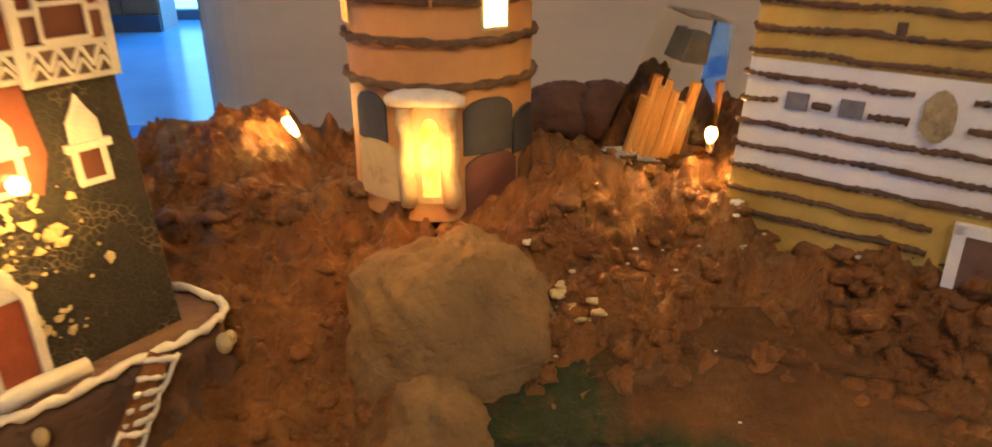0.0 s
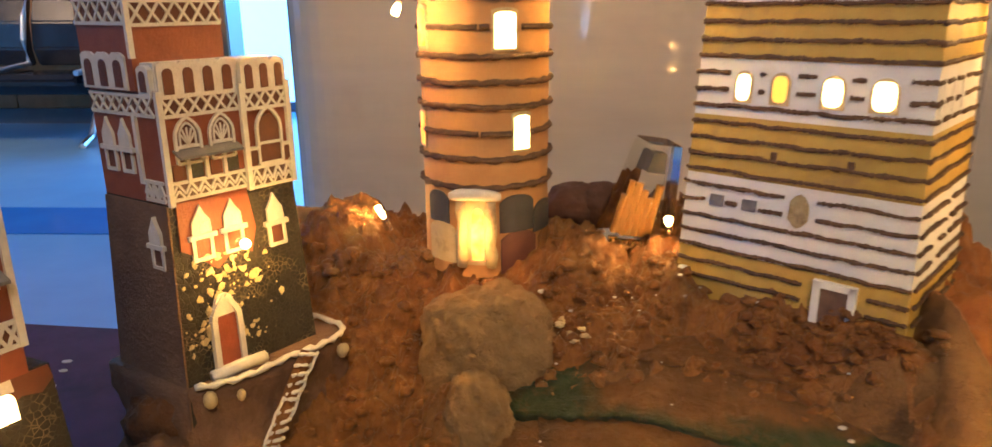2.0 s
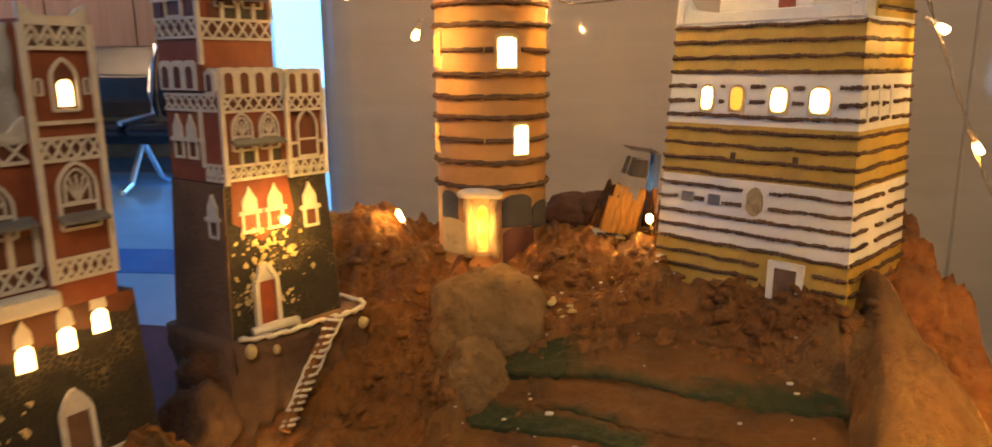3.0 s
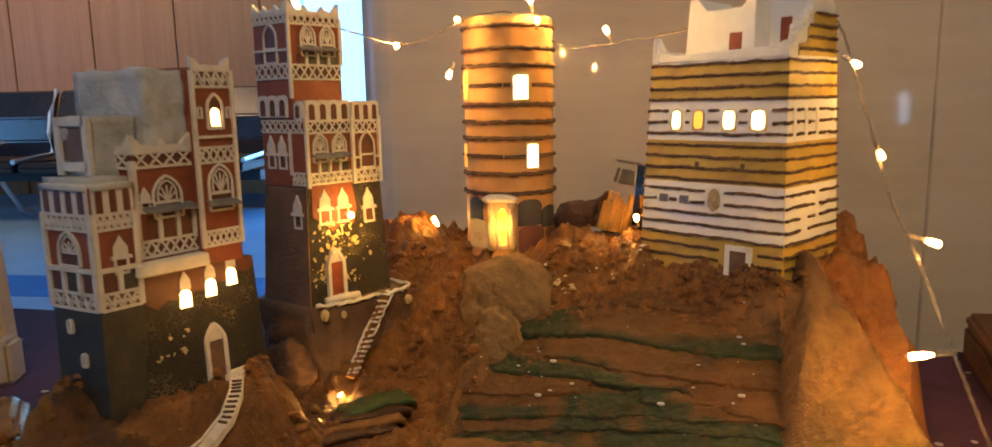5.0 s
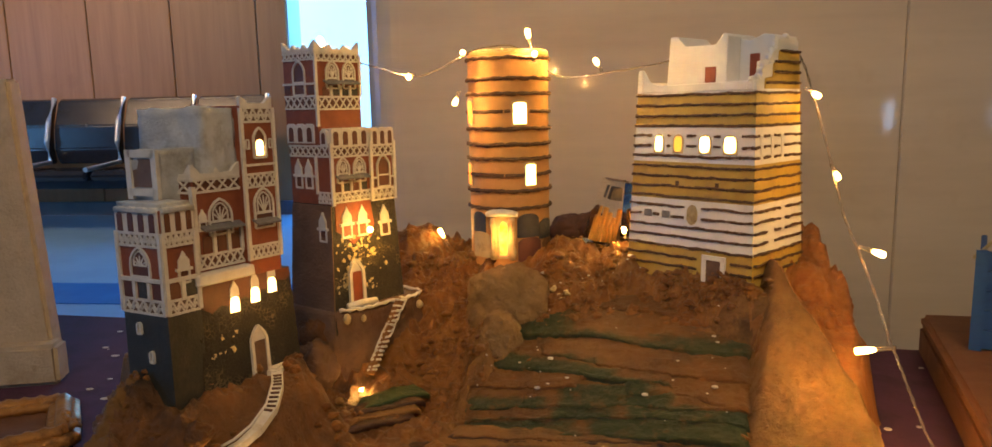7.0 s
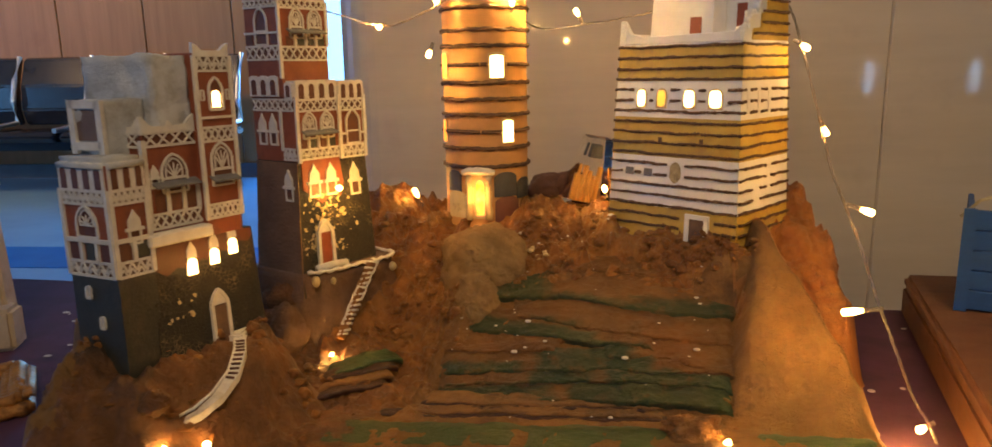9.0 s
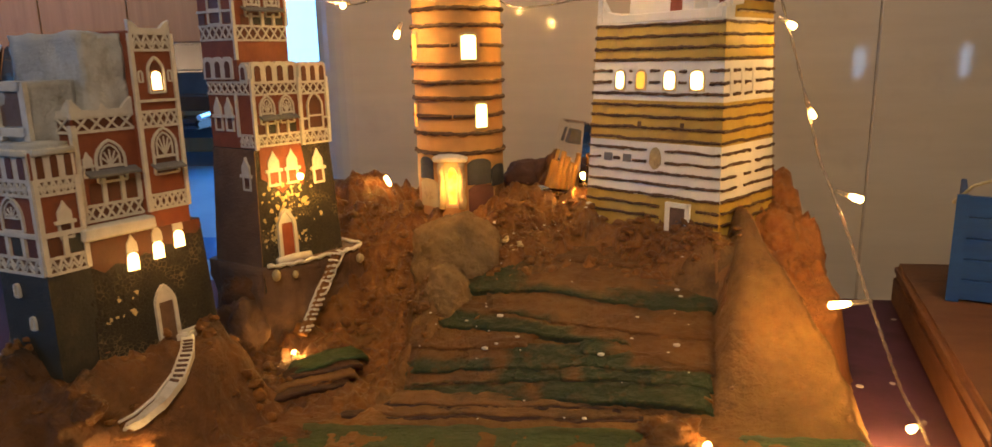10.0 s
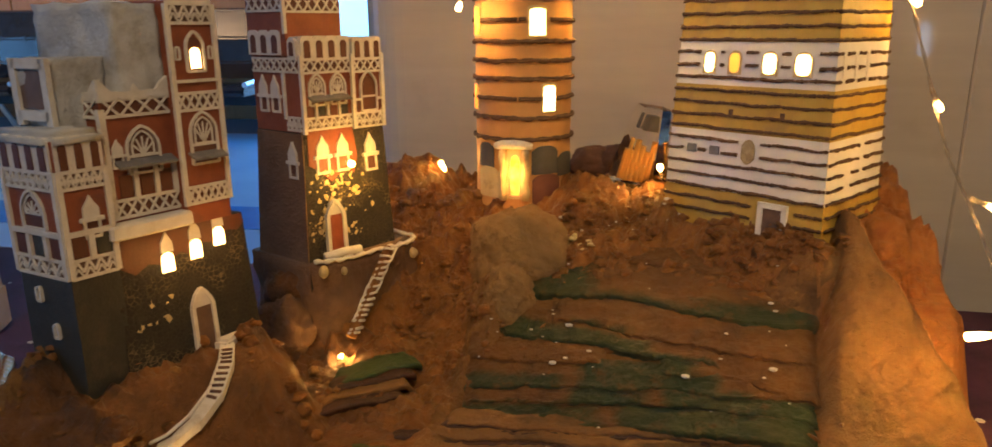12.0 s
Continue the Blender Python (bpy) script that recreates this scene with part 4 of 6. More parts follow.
    plate(bm, front, [(0.083 + 0.0066 * math.cos(a * 0.52) * (1 + 0.12 * math.sin(a * 3)), 0.911 + 0.0115 * math.sin(a * 0.52)) for a in range(12)], -0.001, 0.0018)
    part("patch", bm, BLOCKED, h, "mottled round blocked window")
    bm = bmesh.new()
    plate(bm, front, [(0.103, 0.830), (0.121, 0.830), (0.121, 0.8635), (0.103, 0.8635)], -0.001, 0.002)
    door = part("door", bm, BROWNDOOR, h, "brown door in a white surround")
    bm = bmesh.new()
    for a, b in (((0.101, 0.828), (0.101, 0.868)), ((0.123, 0.828), (0.123, 0.868)), ((0.0985, 0.866), (0.1255, 0.866))):
        bar(bm, front, a, b, 0.0048, -0.0008, 0.0036)
    part("frame", bm, PLASTER, door)
    # roof: low parapets, set-back white room, recessed court and raised yellow side
    bm = bmesh.new()
    prism(bm, ring(zb), ring(zb + 0.004))
    part("roof_slab", bm, PLASTER, h)

    def wallpiece(name, f, prof, d0, d1, m, label=""):
        bm = bmesh.new()
        plate(bm, f, prof, d0, d1)
        soften(bm, 0.0008, 1)
        return part(name, bm, m, h, label)

    t = zb + 0.003
    wallpiece("parapet", front, [(0, t), (W, t), (W, t + 0.010), (0.03, t + 0.008), (0.014, t + 0.012), (0.004, t + 0.026), (0, t + 0.026)], -0.006, 0.001, PLASTER)
    wallpiece("parapet", left, [(0, t), (D, t), (D, t + 0.026), (D - 0.012, t + 0.012), (0.012, t + 0.012), (0, t + 0.022)], -0.006, 0.001, PLASTER)
    room = wallpiece("roof_room", front, [(0.025, t), (0.106, t), (0.106, t + 0.060), (0.100, t + 0.063), (0.090, t + 0.051), (0.050, t + 0.051), (0.037, t + 0.063), (0.027, t + 0.063)], -0.085, -0.022, PLASTER, "white roof room with horned corners")
    bm = bmesh.new()
    plate(bm, front, [(0.078, t), (0.092, t), (0.092, t + 0.027), (0.078, t + 0.027)], -0.0225, -0.0212)
    part("door", bm, BRICKRED, room, "small brick-red door")
    rear = wallpiece("rear_room", front, [(0.1062, t), (0.150, t), (0.150, t + 0.058), (0.136, t + 0.061), (0.118, t + 0.054), (0.1062, t + 0.058)], -0.100, -0.048, PLASTER, "white recessed rear room")
    bm = bmesh.new()
    plate(bm, front, [(0.120, t + 0.016), (0.132, t + 0.016), (0.132, t + 0.040), (0.120, t + 0.040)], -0.0485, -0.0472)
    part("door", bm, BRICKRED, rear, "small brick-red door")
    side = [(0.0, t), (D, t), (D, t + 0.054), (D - 0.012, t + 0.058), (0.058, t + 0.054), (0.056, t + 0.040), (0.044, t + 0.040), (0.042, t + 0.028), (0.024, t + 0.026), (0.020, t + 0.012), (0.0, t + 0.010)]
    wallpiece("stepped_parapet", right, side, -0.009, -0.0008, PLASTER, "white stepped parapet")
    wallpiece("side_wall", right, [(0.024, t - 0.003), (D, t - 0.003), (D, t + 0.042), (0.060, t + 0.042), (0.058, t + 0.030), (0.046, t + 0.028), (0.044, t + 0.014), (0.026, t + 0.012)], -0.004, 0.0006, OCHRE, "raised ochre side wall")
    rl = random.Random(8)
    for u, z in ((0.003, 0.011), (0.012, 0.012), (0.022, 0.020), (0.026, 0.027), (0.036, 0.028), (0.043, 0.034), (0.050, 0.041), (0.057, 0.048), (0.064, 0.055), (0.082, 0.057)):
        bm = bmesh.new()
        q = right.p(u, t + z, -0.004)
        bmesh.ops.create_icosphere(bm, subdivisions=2, radius=0.0042 * rl.uniform(0.7, 1.2), matrix=Matrix.Translation(q))
        for v in bm.verts:
            v.co = q + (v.co - q) * (1 + 0.6 * fbm(v.co.x * 260, v.co.y * 260, v.co.z * 260, 3))
        part("plaster_lump", bm, PLASTER, h, "", True)
    for k in range(4):
        z = t + 0.0075 + 0.0113 * k
        u0 = (0.026, 0.045, 0.047, 0.060)[k]
        bm = bmesh.new()
        n = int((D - u0) / 0.002)
        us = [u0 + (D - u0) * i / n for i in range(n + 1)]
        tube(bm, [right.p(u, z + 0.0008 * fbm(u * 60, k), 0.0016) for u in us], [0.0015 * (1 + 0.22 * math.sin(u * 1500 + k) + 0.5 * fbm(u * 170, k * 2.7, 0, 3)) for u in us], 5)
        part("cord_course", bm, CORD, h, "", True)


yellow_house()


# ---- tall red house on its rock ----
def solid(bm, C, fa, la, lf, ll, z0, z1, f0=0.0, flare=0.0, back=0.0):
    """A block on the corner C: lf along the front (angle fa), ll along the left side (angle la); its foot spreads by flare."""
    f = Vector((math.cos(radians(fa)), math.sin(radians(fa))))
    l = Vector((math.cos(radians(la)), math.sin(radians(la))))
    base = [C + f * f0 + l * back, C + f * (f0 + lf) + l * back, C + f * (f0 + lf) + l * ll, C + f * f0 + l * ll]
    mid = sum(base, Vector((0, 0))) / 4
    low = [p + (p - mid) * flare for p in base]
    prism(bm, [(p.x, p.y, z0) for p in low], [(p.x, p.y, z1) for p in base])


def crenel(bm, f, u0, u1, z, h, t=0.003, peaks=2):
    """A parapet with upturned corners and small peaks."""
    prof = [(u0, z), (u1, z), (u1, z + h), (u1 - 0.004, z + h * 0.8), (u1 - 0.008, z + h * 0.45)]
    for k in range(peaks, 0, -1):
        m = u0 + (u1 - u0) * k / (peaks + 1)
        prof += [(m + 0.004, z + h * 0.4), (m, z + h * 0.75), (m - 0.004, z + h * 0.4)]
    prof += [(u0 + 0.008, z + h * 0.45), (u0 + 0.004, z + h * 0.8), (u0, z + h)]
    plate(bm, f, prof, -t, 0.0008)


def arcade(parent, f, u0, u1, z0, z1, n):
    """A white gallery of narrow round-headed openings with a scalloped top."""
    s = (u1 - u0) / n
    bm = bmesh.new()
    top = [(u0, z0), (u1, z0)]
    for k in range(n, 0, -1):
        b, a = u0 + s * k, u0 + s * (k - 1)
        top += [(b, z1 - 0.002), (b - s * 0.25, z1), (a + s * 0.25, z1), (a + 0.0002, z1 - 0.002)]
    plate(bm, f, top, -0.003, 0.0012)
    g = part("gallery", bm, WHITE, parent, "white arcaded gallery")
    for k in range(n):
        bm = bmesh.new()
        plate(bm, f, arch_line(u0 + s * (k + 0.5), z0 + 0.0015, s * 0.5, (z1 - z0) * 0.74), 0.0004, 0.0017)
        part("opening", bm, PANE, g)


def band(parent, f, u0, u1, z0, z1, n, zigzag=False):
    bm = bmesh.new()
    plate(bm, f, [(u0, z0), (u1, z0), (u1, z1), (u0, z1)], -0.001, 0.0003)
    b = part("lattice_ground", bm, PANE if not zigzag else BROWNDOOR, parent)
    bm = bmesh.new()
    lattice(bm, f, u0, u1, z0, z1, n, 0.0014, zigzag)
    part("lattice", bm, WHITE, b, "white piped lattice")


def strip(parent, f, a, b, w=0.003, d=0.002):
    bm = bmesh.new()
    bar(bm, f, a, b, w, -0.001, d)
    part("piping", bm, WHITE, parent)


def awning(parent, f, u0, u1, z):
    bm = bmesh.new()
    lo = [f.p(u0, z + 0.003, -0.001), f.p(u1, z + 0.003, -0.001), f.p(u1, z - 0.001, 0.008), f.p(u0, z - 0.001, 0.008)]
    prism(bm, lo, [p + Vector((0, 0, 0.0016)) for p in lo])
    part("awning", bm, GREYBLUE, parent, "grey-blue sloping awning")


def tall_house():
    C = Vector((-0.189, 0.235))
    fa, la = 55, 150
    f2, l2 = Vector((math.cos(radians(fa)), math.sin(radians(fa)))), Vector((math.cos(radians(la)), math.sin(radians(la))))
    LL = 0.064
    h = thing("tall_red_house", (-0.185, 0.29, 0.80), "tall red-brown model tower house with white piped ornament", "model house")
    # foot, flaring downwards
    bm = bmesh.new()
    solid(bm, C, fa, la, 0.088, LL, 0.780, 0.934, 0.003, 0.16)
    part("stone_foot", bm, STONE, h, "dark painted masonry foot")
    base = [C + f2 * 0.003, C + f2 * 0.091, C + f2 * 0.091 + l2 * LL, C + f2 * 0.003 + l2 * LL]
    mid = sum(base, Vector((0, 0))) / 4
    hi = [base[0], base[3]]
    lo = [p + (p - mid) * 0.16 for p in hi]
    bm = bmesh.new()
    prism(bm, [(*(lo[0] - f2 * 0.0012), 0.786), (*lo[0], 0.786), (*lo[1], 0.786), (*(lo[1] - f2 * 0.0012), 0.786)], [(*(hi[0] - f2 * 0.0012), 0.933), (*hi[0], 0.933), (*hi[1], 0.933), (*(hi[1] - f2 * 0.0012), 0.933)])
    part("clay_coat", bm, CRAG, h, "grey-brown clay coat on the side of the foot")
    bm = bmesh.new()
    solid(bm, C, fa, la, 0.087, LL, 0.934, 1.000, 0.003)
    solid(bm, C, fa, la, 0.050, LL - 0.002, 0.9995, 1.012, 0.006)
    part("lower_block", bm, RED, h)
    bm = bmesh.new()
    solid(bm, C, fa, la, 0.058, LL, 1.0, 1.094, 0.001, 0, 0.012)
    part("upper_block", bm, RED, h)
    bm = bmesh.new()
    solid(bm, C, fa, la, 0.052, LL - 0.004, 1.0, 1.0155, 0.005)
    solid(bm, C, fa, la, 0.034, 0.03, 0.9998, 1.0145, 0.0575, 0, 0.002)
    part("balcony_roof", bm, WHITE, h, "white balcony roof")
    front = Face(C, fa, 0.09)
    proud = Face(C + Vector((math.sin(radians(fa)), -math.cos(radians(fa)))) * 0.002, fa, 0.09)
    up_o = C + l2 * 0.012 + f2 * 0.001
    upper = Face(up_o, fa, 0.058)
    left = Face(C + f2 * 0.003 + l2 * LL, la + 180, LL)
    uleft = Face(C + f2 * 0.001 + l2 * LL, la + 180, LL - 0.012)
    w2 = LL - 0.012
    rightf = Face(C + f2 * 0.059 + l2 * 0.012, la, 0.05)
    # lower front: galleries, lattice, paired windows
    arcade(h, front, 0.006, 0.056, 0.996, 1.016, 4)
    arcade(h, proud, 0.058, 0.0905, 0.995, 1.015, 3)
    band(h, front, 0.006, 0.056, 0.985, 0.996, 6)
    band(h, proud, 0.058, 0.0905, 0.984, 0.995, 4)
    for u in (0.020, 0.042):
        window(h, front, u, 0.957, 0.014, 0.023)
    awning(h, front, 0.010, 0.052, 0.9615)
    for u in (0.012, 0.024, 0.036, 0.048):
        bm = bmesh.new()
        plate(bm, front, [(u - 0.0036, 0.9475), (u + 0.0036, 0.9475), (u + 0.0036, 0.957), (u - 0.0036, 0.957)], -0.001, 0.001)
        part("small_window", bm, PANE if u not in (0.024, 0.048) else BLACK, h)
    for u in (0.018, 0.030, 0.042):
        strip(h, front, (u, 0.946), (u, 0.959), 0.0024)
    band(h, front, 0.006, 0.056, 0.936, 0.946, 6, True)
    window(h, proud, 0.0745, 0.9485, 0.016, 0.031, fan=False, point=0.004)
    for u in (0.062, 0.087):
        bm = bmesh.new()
        plate(bm, proud, [(u - 0.003, 0.949), (u + 0.003, 0.949), (u + 0.003, 0.958), (u - 0.003, 0.958)], -0.001, 0.001)
        part("small_window", bm, PANE, h)
        strip(h, proud, (u - 0.0045, 0.959), (u + 0.0045, 0.959), 0.002)
    band(h, proud, 0.058, 0.0905, 0.934, 0.9465, 4, True)
    for u in (0.0042, 0.0572, 0.0905):
        strip(h, proud, (u, 0.933), (u, 1.0), 0.0034)
    # left side, lower
    for k, u in enumerate((0.014, 0.031)):
        blind_window(h, left, u, 0.951, 0.015, 0.032)
    arcade(h, uleft, 0.001, w2 - 0.006, 1.0, 1.021, 3)
    arcade(h, left, 0.0525, 0.0635, 0.998, 1.014, 1)
    band(h, left, 0.001, 0.0635, 0.986, 0.997, 7)
    strip(h, left, (0.044, 0.945), (0.044, 0.986), 0.003)
    band(h, left, 0.045, 0.0635, 0.936, 0.947, 3, True)
    blind_window(h, Face(C + f2 * 0.0005 + l2 * LL, la + 180, LL), 0.052, 0.894, 0.015, 0.032)
    # upper block
    band(h, upper, 0.001, 0.057, 1.036, 1.049, 6)
    window(h, upper, 0.021, 1.058, 0.014, 0.025)
    window(h, upper, 0.043, 1.058, 0.014, 0.025)
    awning(h, upper, 0.009, 0.053, 1.063)
    for u in (0.012, 0.025, 0.037, 0.050):
        bm = bmesh.new()
        plate(bm, upper, [(u - 0.004, 1.0505), (u + 0.004, 1.0505), (u + 0.004, 1.0595), (u - 0.004, 1.0595)], -0.001, 0.001)
        part("small_window", bm, PANE if u < 0.02 else BLACK, h)
    for u in (0.0, 0.0185, 0.031, 0.0435, 0.058):
        strip(h, upper, (u, 1.0495), (u, 1.061 if 0.001 < u < 0.057 else 1.094), 0.0028)
    strip(h, upper, (0.0, 1.018), (0.0, 1.05), 0.003)
    band(h, upper, 0.001, 0.057, 1.087, 1.0965, 8)
    band(h, uleft, 0.001, w2 - 0.001, 1.037, 1.050, 5)
    window(h, uleft, w2 * 0.5, 1.0515, 0.017, 0.032, fan=False)
    band(h, uleft, 0.001, w2 - 0.001, 1.0885, 1.0975, 7)
    for u in (0.006, w2 - 0.007):
        bm = bmesh.new()
        plate(bm, uleft, [(u - 0.005, 1.052), (u + 0.005, 1.052), (u + 0.005, 1.061), (u - 0.005, 1.061)], -0.001, 0.001)
        part("small_window", bm, PANE, h)
    strip(h, uleft, (0.0, 1.063), (w2, 1.063), 0.002)
    for f, w in ((upper, 0.058), (uleft, w2), (rightf, 0.05), (Face(C + f2 * 0.059 + l2 * LL, fa + 180, 0.058), 0.058)):
        bm = bmesh.new()
        crenel(bm, f, 0, w, 1.094, 0.014)
        part("parapet", bm, WHITE, h, "white horned parapet")
    blind_window(h, rightf, 0.018, 1.06, 0.014, 0.03)
    band(h, rightf, 0.001, 0.04, 1.037, 1.049, 4)
    # lit entrance front of the foot
    foot = Face(C + f2 * 0.003, fa, 0.088, 0.934, 0.9, 0.04)
    foot.kd = 0.045
    bm = bmesh.new()
    plate(bm, foot, [(0.004, 0.934), (0.052, 0.934), (0.055, 0.908), (0.050, 0.893), (0.040, 0.899), (0.026, 0.888), (0.012, 0.900), (0.004, 0.905)], -0.0015, 0.0008)
    part("red_wash", bm, RED, h, "red-brown wall above the entrance")
    for u in (0.018, 0.039):
        blind_window(h, foot, u, 0.897, 0.017, 0.034)
    blind_window(h, foot, 0.070, 0.893, 0.016, 0.035)
    rng = random.Random(9)
    for k in range(190):
        u, z = rng.gauss(0.028, 0.017), 0.835 + 0.062 * rng.random()
        if abs(u - 0.026) < 0.008 and z < 0.868 or not 0 < u < 0.07:
            continue
        bm = bmesh.new()
        s = 0.0006 + 0.0024 * rng.random() ** 2
        p = foot.p(u, z, 0.0006)
        bmesh.ops.create_icosphere(bm, subdivisions=1, radius=s, matrix=Matrix.Translation(p))
        for v in bm.verts:
            q = (v.co - p) * (1 + 1.1 * fbm(v.co.x * 420, v.co.y * 420, v.co.z * 420))
            v.co = p + q - foot.n * (q.dot(foot.n) * 0.8)
        part("icing_fleck", bm, CREAM, h)
    bm = bmesh.new()
    plate(bm, foot, arch_line(0.026, 0.824, 0.015, 0.038), -0.001, 0.0014)
    door = part("door", bm, BRICKRED, h, "arched red door in white piping")
    bm = bmesh.new()
    arch_frame(bm, foot, 0.026, 0.824, 0.0165, 0.040, 0.0034, 0.0034, 0.006, False)
    part("frame", bm, WHITE, door)
    bm = bmesh.new()
    plate(bm, foot, arch_line(0.026, 0.858, 0.012, 0.014), -0.0005, 0.0022)
    part("fanlight", bm, WHITE, door)


tall_house()


def rock_pedestal():
    """The clay rock that carries the tall house, with its piped terrace and stair."""
    hh = thing("house_rock", (-0.185, 0.28, 0.73), "brown clay crag with a white-edged terrace and piped stair", "model rock")
    C = Vector((-0.189, 0.235))
    fa = radians(55)
    f, n = Vector((math.cos(fa), math.sin(fa))), Vector((math.sin(fa), -math.cos(fa)))
    l = Vector((math.cos(radians(150)), math.sin(radians(150))))
    outline = [C - f * 0.006 + n * 0.004, C + f * 0.012 + n * 0.016, C + f * 0.035 + n * 0.021, C + f * 0.062 + n * 0.020, C + f * 0.085 + n * 0.023, C + f * 0.106 + n * 0.019, C + f * 0.116 + n * 0.006, C + f * 0.112 - n * 0.03, C + f * 0.09 - n * 0.075, C - f * 0.0 + l * 0.08, C - f * 0.012 + l * 0.06, C - f * 0.012 + l * 0.02]
    mid = sum(outline, Vector((0, 0))) / len(outline)
    ring = []
    m = len(outline)
    for i in range(m):
        p0, p1, p2, p3 = outline[i - 1], outline[i], outline[(i + 1) % m], outline[(i + 2) % m]
        for k in range(6):
            t = k / 6
            ring.append(0.5 * ((2 * p1) + (p2 - p0) * t + (2 * p0 - 5 * p1 + 4 * p2 - p3) * t * t + (3 * p1 - p0 - 3 * p2 + p3) * t ** 3))
    top = 0.818
    bm = bmesh.new()
    rows = []
    for j in range(15):
        t = j / 14
        z = top - t * 0.115
        row = []
        for i, p in enumerate(ring):
            q = mid + (p - mid) * (0.965 - 0.05 * math.sin(t * math.pi) + 0.16 * t * t)
            w = 0.010 * min(1, t * 4) * fbm(q.x * 40, q.y * 40, z * 28, 5) + 0.003 * min(1, t * 5) * fbm(q.x * 160, q.y * 160, z * 160, 3)
            d = (q - mid).normalized() * w
            row.append(bm.verts.new((q.x + d.x, q.y + d.y, z)))
        rows.append(row)
    for a, b in zip(rows, rows[1:]):
        for i in range(len(ring)):
            j = (i + 1) % len(ring)
            bm.faces.new((a[i], a[j], b[j], b[i]))
    bm.faces.new(rows[0])
    part("crag", bm, CRAG, hh, "", True)
    bm = bmesh.new()
    pts = [(p.x, p.y, top + 0.0015 + 0.0008 * math.sin(i * 1.7)) for i, p in enumerate(ring[2:46])]
    tube(bm, pts, [0.0021 + 0.0006 * math.sin(i * 2.3) for i in range(len(pts))], 6)
    part("terrace_edging", bm, WHITE, hh, "white piped terrace edge", True)
    bm = bmesh.new()
    a, b = C + f * 0.012 + n * 0.008, C + f * 0.05 + n * 0.010
    tube(bm, [(*a, top + 0.003), (*((a + b) / 2), top + 0.004), (*b, top + 0.003)], 0.0042, 7)
    part("door_step", bm, WHITE, hh, "white door step", True)
    for k, (i, s) in enumerate(((4, 0.0045), (9, 0.003), (30, 0.004), (33, 0.003))):
        bm = bmesh.new()
        p = ring[i]
        bmesh.ops.create_icosphere(bm, subdivisions=2, radius=s, matrix=Matrix.Translation((p.x + n.x * 0.001, p.y + n.y * 0.001, top - 0.008 - 0.002 * k)) @ Matrix.Diagonal((1, 1, 1.4, 1)))
        part("icing_drop", bm, CREAM, hh, "", True)
    # stair: rungs between two piped rails
    s = thing("rock_stair", (-0.14, 0.27, 0.76), "white piped stair climbing the dark crag", "model stair")
    p0, p1 = Vector((-0.127, 0.280, 0.820)), Vector((-0.150, 0.222, 0.752))
    out = Vector((0.70, -0.70, 0.25)).normalized() * 0.0035
    wd = Vector((0.70, 0.55, -0.1)).normalized() * 0.0062
    bow = Vector((-0.0015, 0.0, -0.002))

    def on(t):
        return p0.lerp(p1, t) + bow * math.sin(math.pi * t) + out

    rs = random.Random(6)
    for side, a, b in ((-1, 5, 14), (1, 0, 9)):
        bm = bmesh.new()
        tube(bm, [on(k / 16) + wd * side * 0.9 + Vector((0.0008 * rs.uniform(-1, 1), 0, 0.0008 * rs.uniform(-1, 1))) for k in range(a, b)], 0.0011, 6)
        part("rail", bm, WHITE, s, "", True)
    for k in range(15):
        bm = bmesh.new()
        c = on((k + 0.3 + 0.25 * rs.uniform(-1, 1)) / 15)
        tilt = Vector((0, 0, 0.0014 * rs.uniform(-1, 1)))
        e = rs.uniform(0.8, 1.15)
        tube(bm, [c - wd * e + tilt, c + out * 0.3, c + wd * rs.uniform(0.8, 1.15) - tilt], [0.0012, rs.uniform(0.0015, 0.0022), 0.0013], 6)
        part("step", bm, WHITE, s, "", True)
    bm = bmesh.new()
    a = [on(k / 12) - out * 0.75 for k in range(13)]
    tube(bm, a, 0.0052, 6)
    part("stair_bed", bm, CLAY, s, "dark clay bed", True)


rock_pedestal()


# ---- brown house ----
def lumpy(bm, cuts, amount, scale, seed):
    """Hand-plastered unevenness on a block."""
    bmesh.ops.subdivide_edges(bm, edges=bm.edges[:], cuts=cuts, use_grid_fill=True)
    bm.normal_update()
    for v in bm.verts:
        v.co += v.normal * amount * fbm(v.co.x * scale + seed, v.co.y * scale, v.co.z * scale, 4)


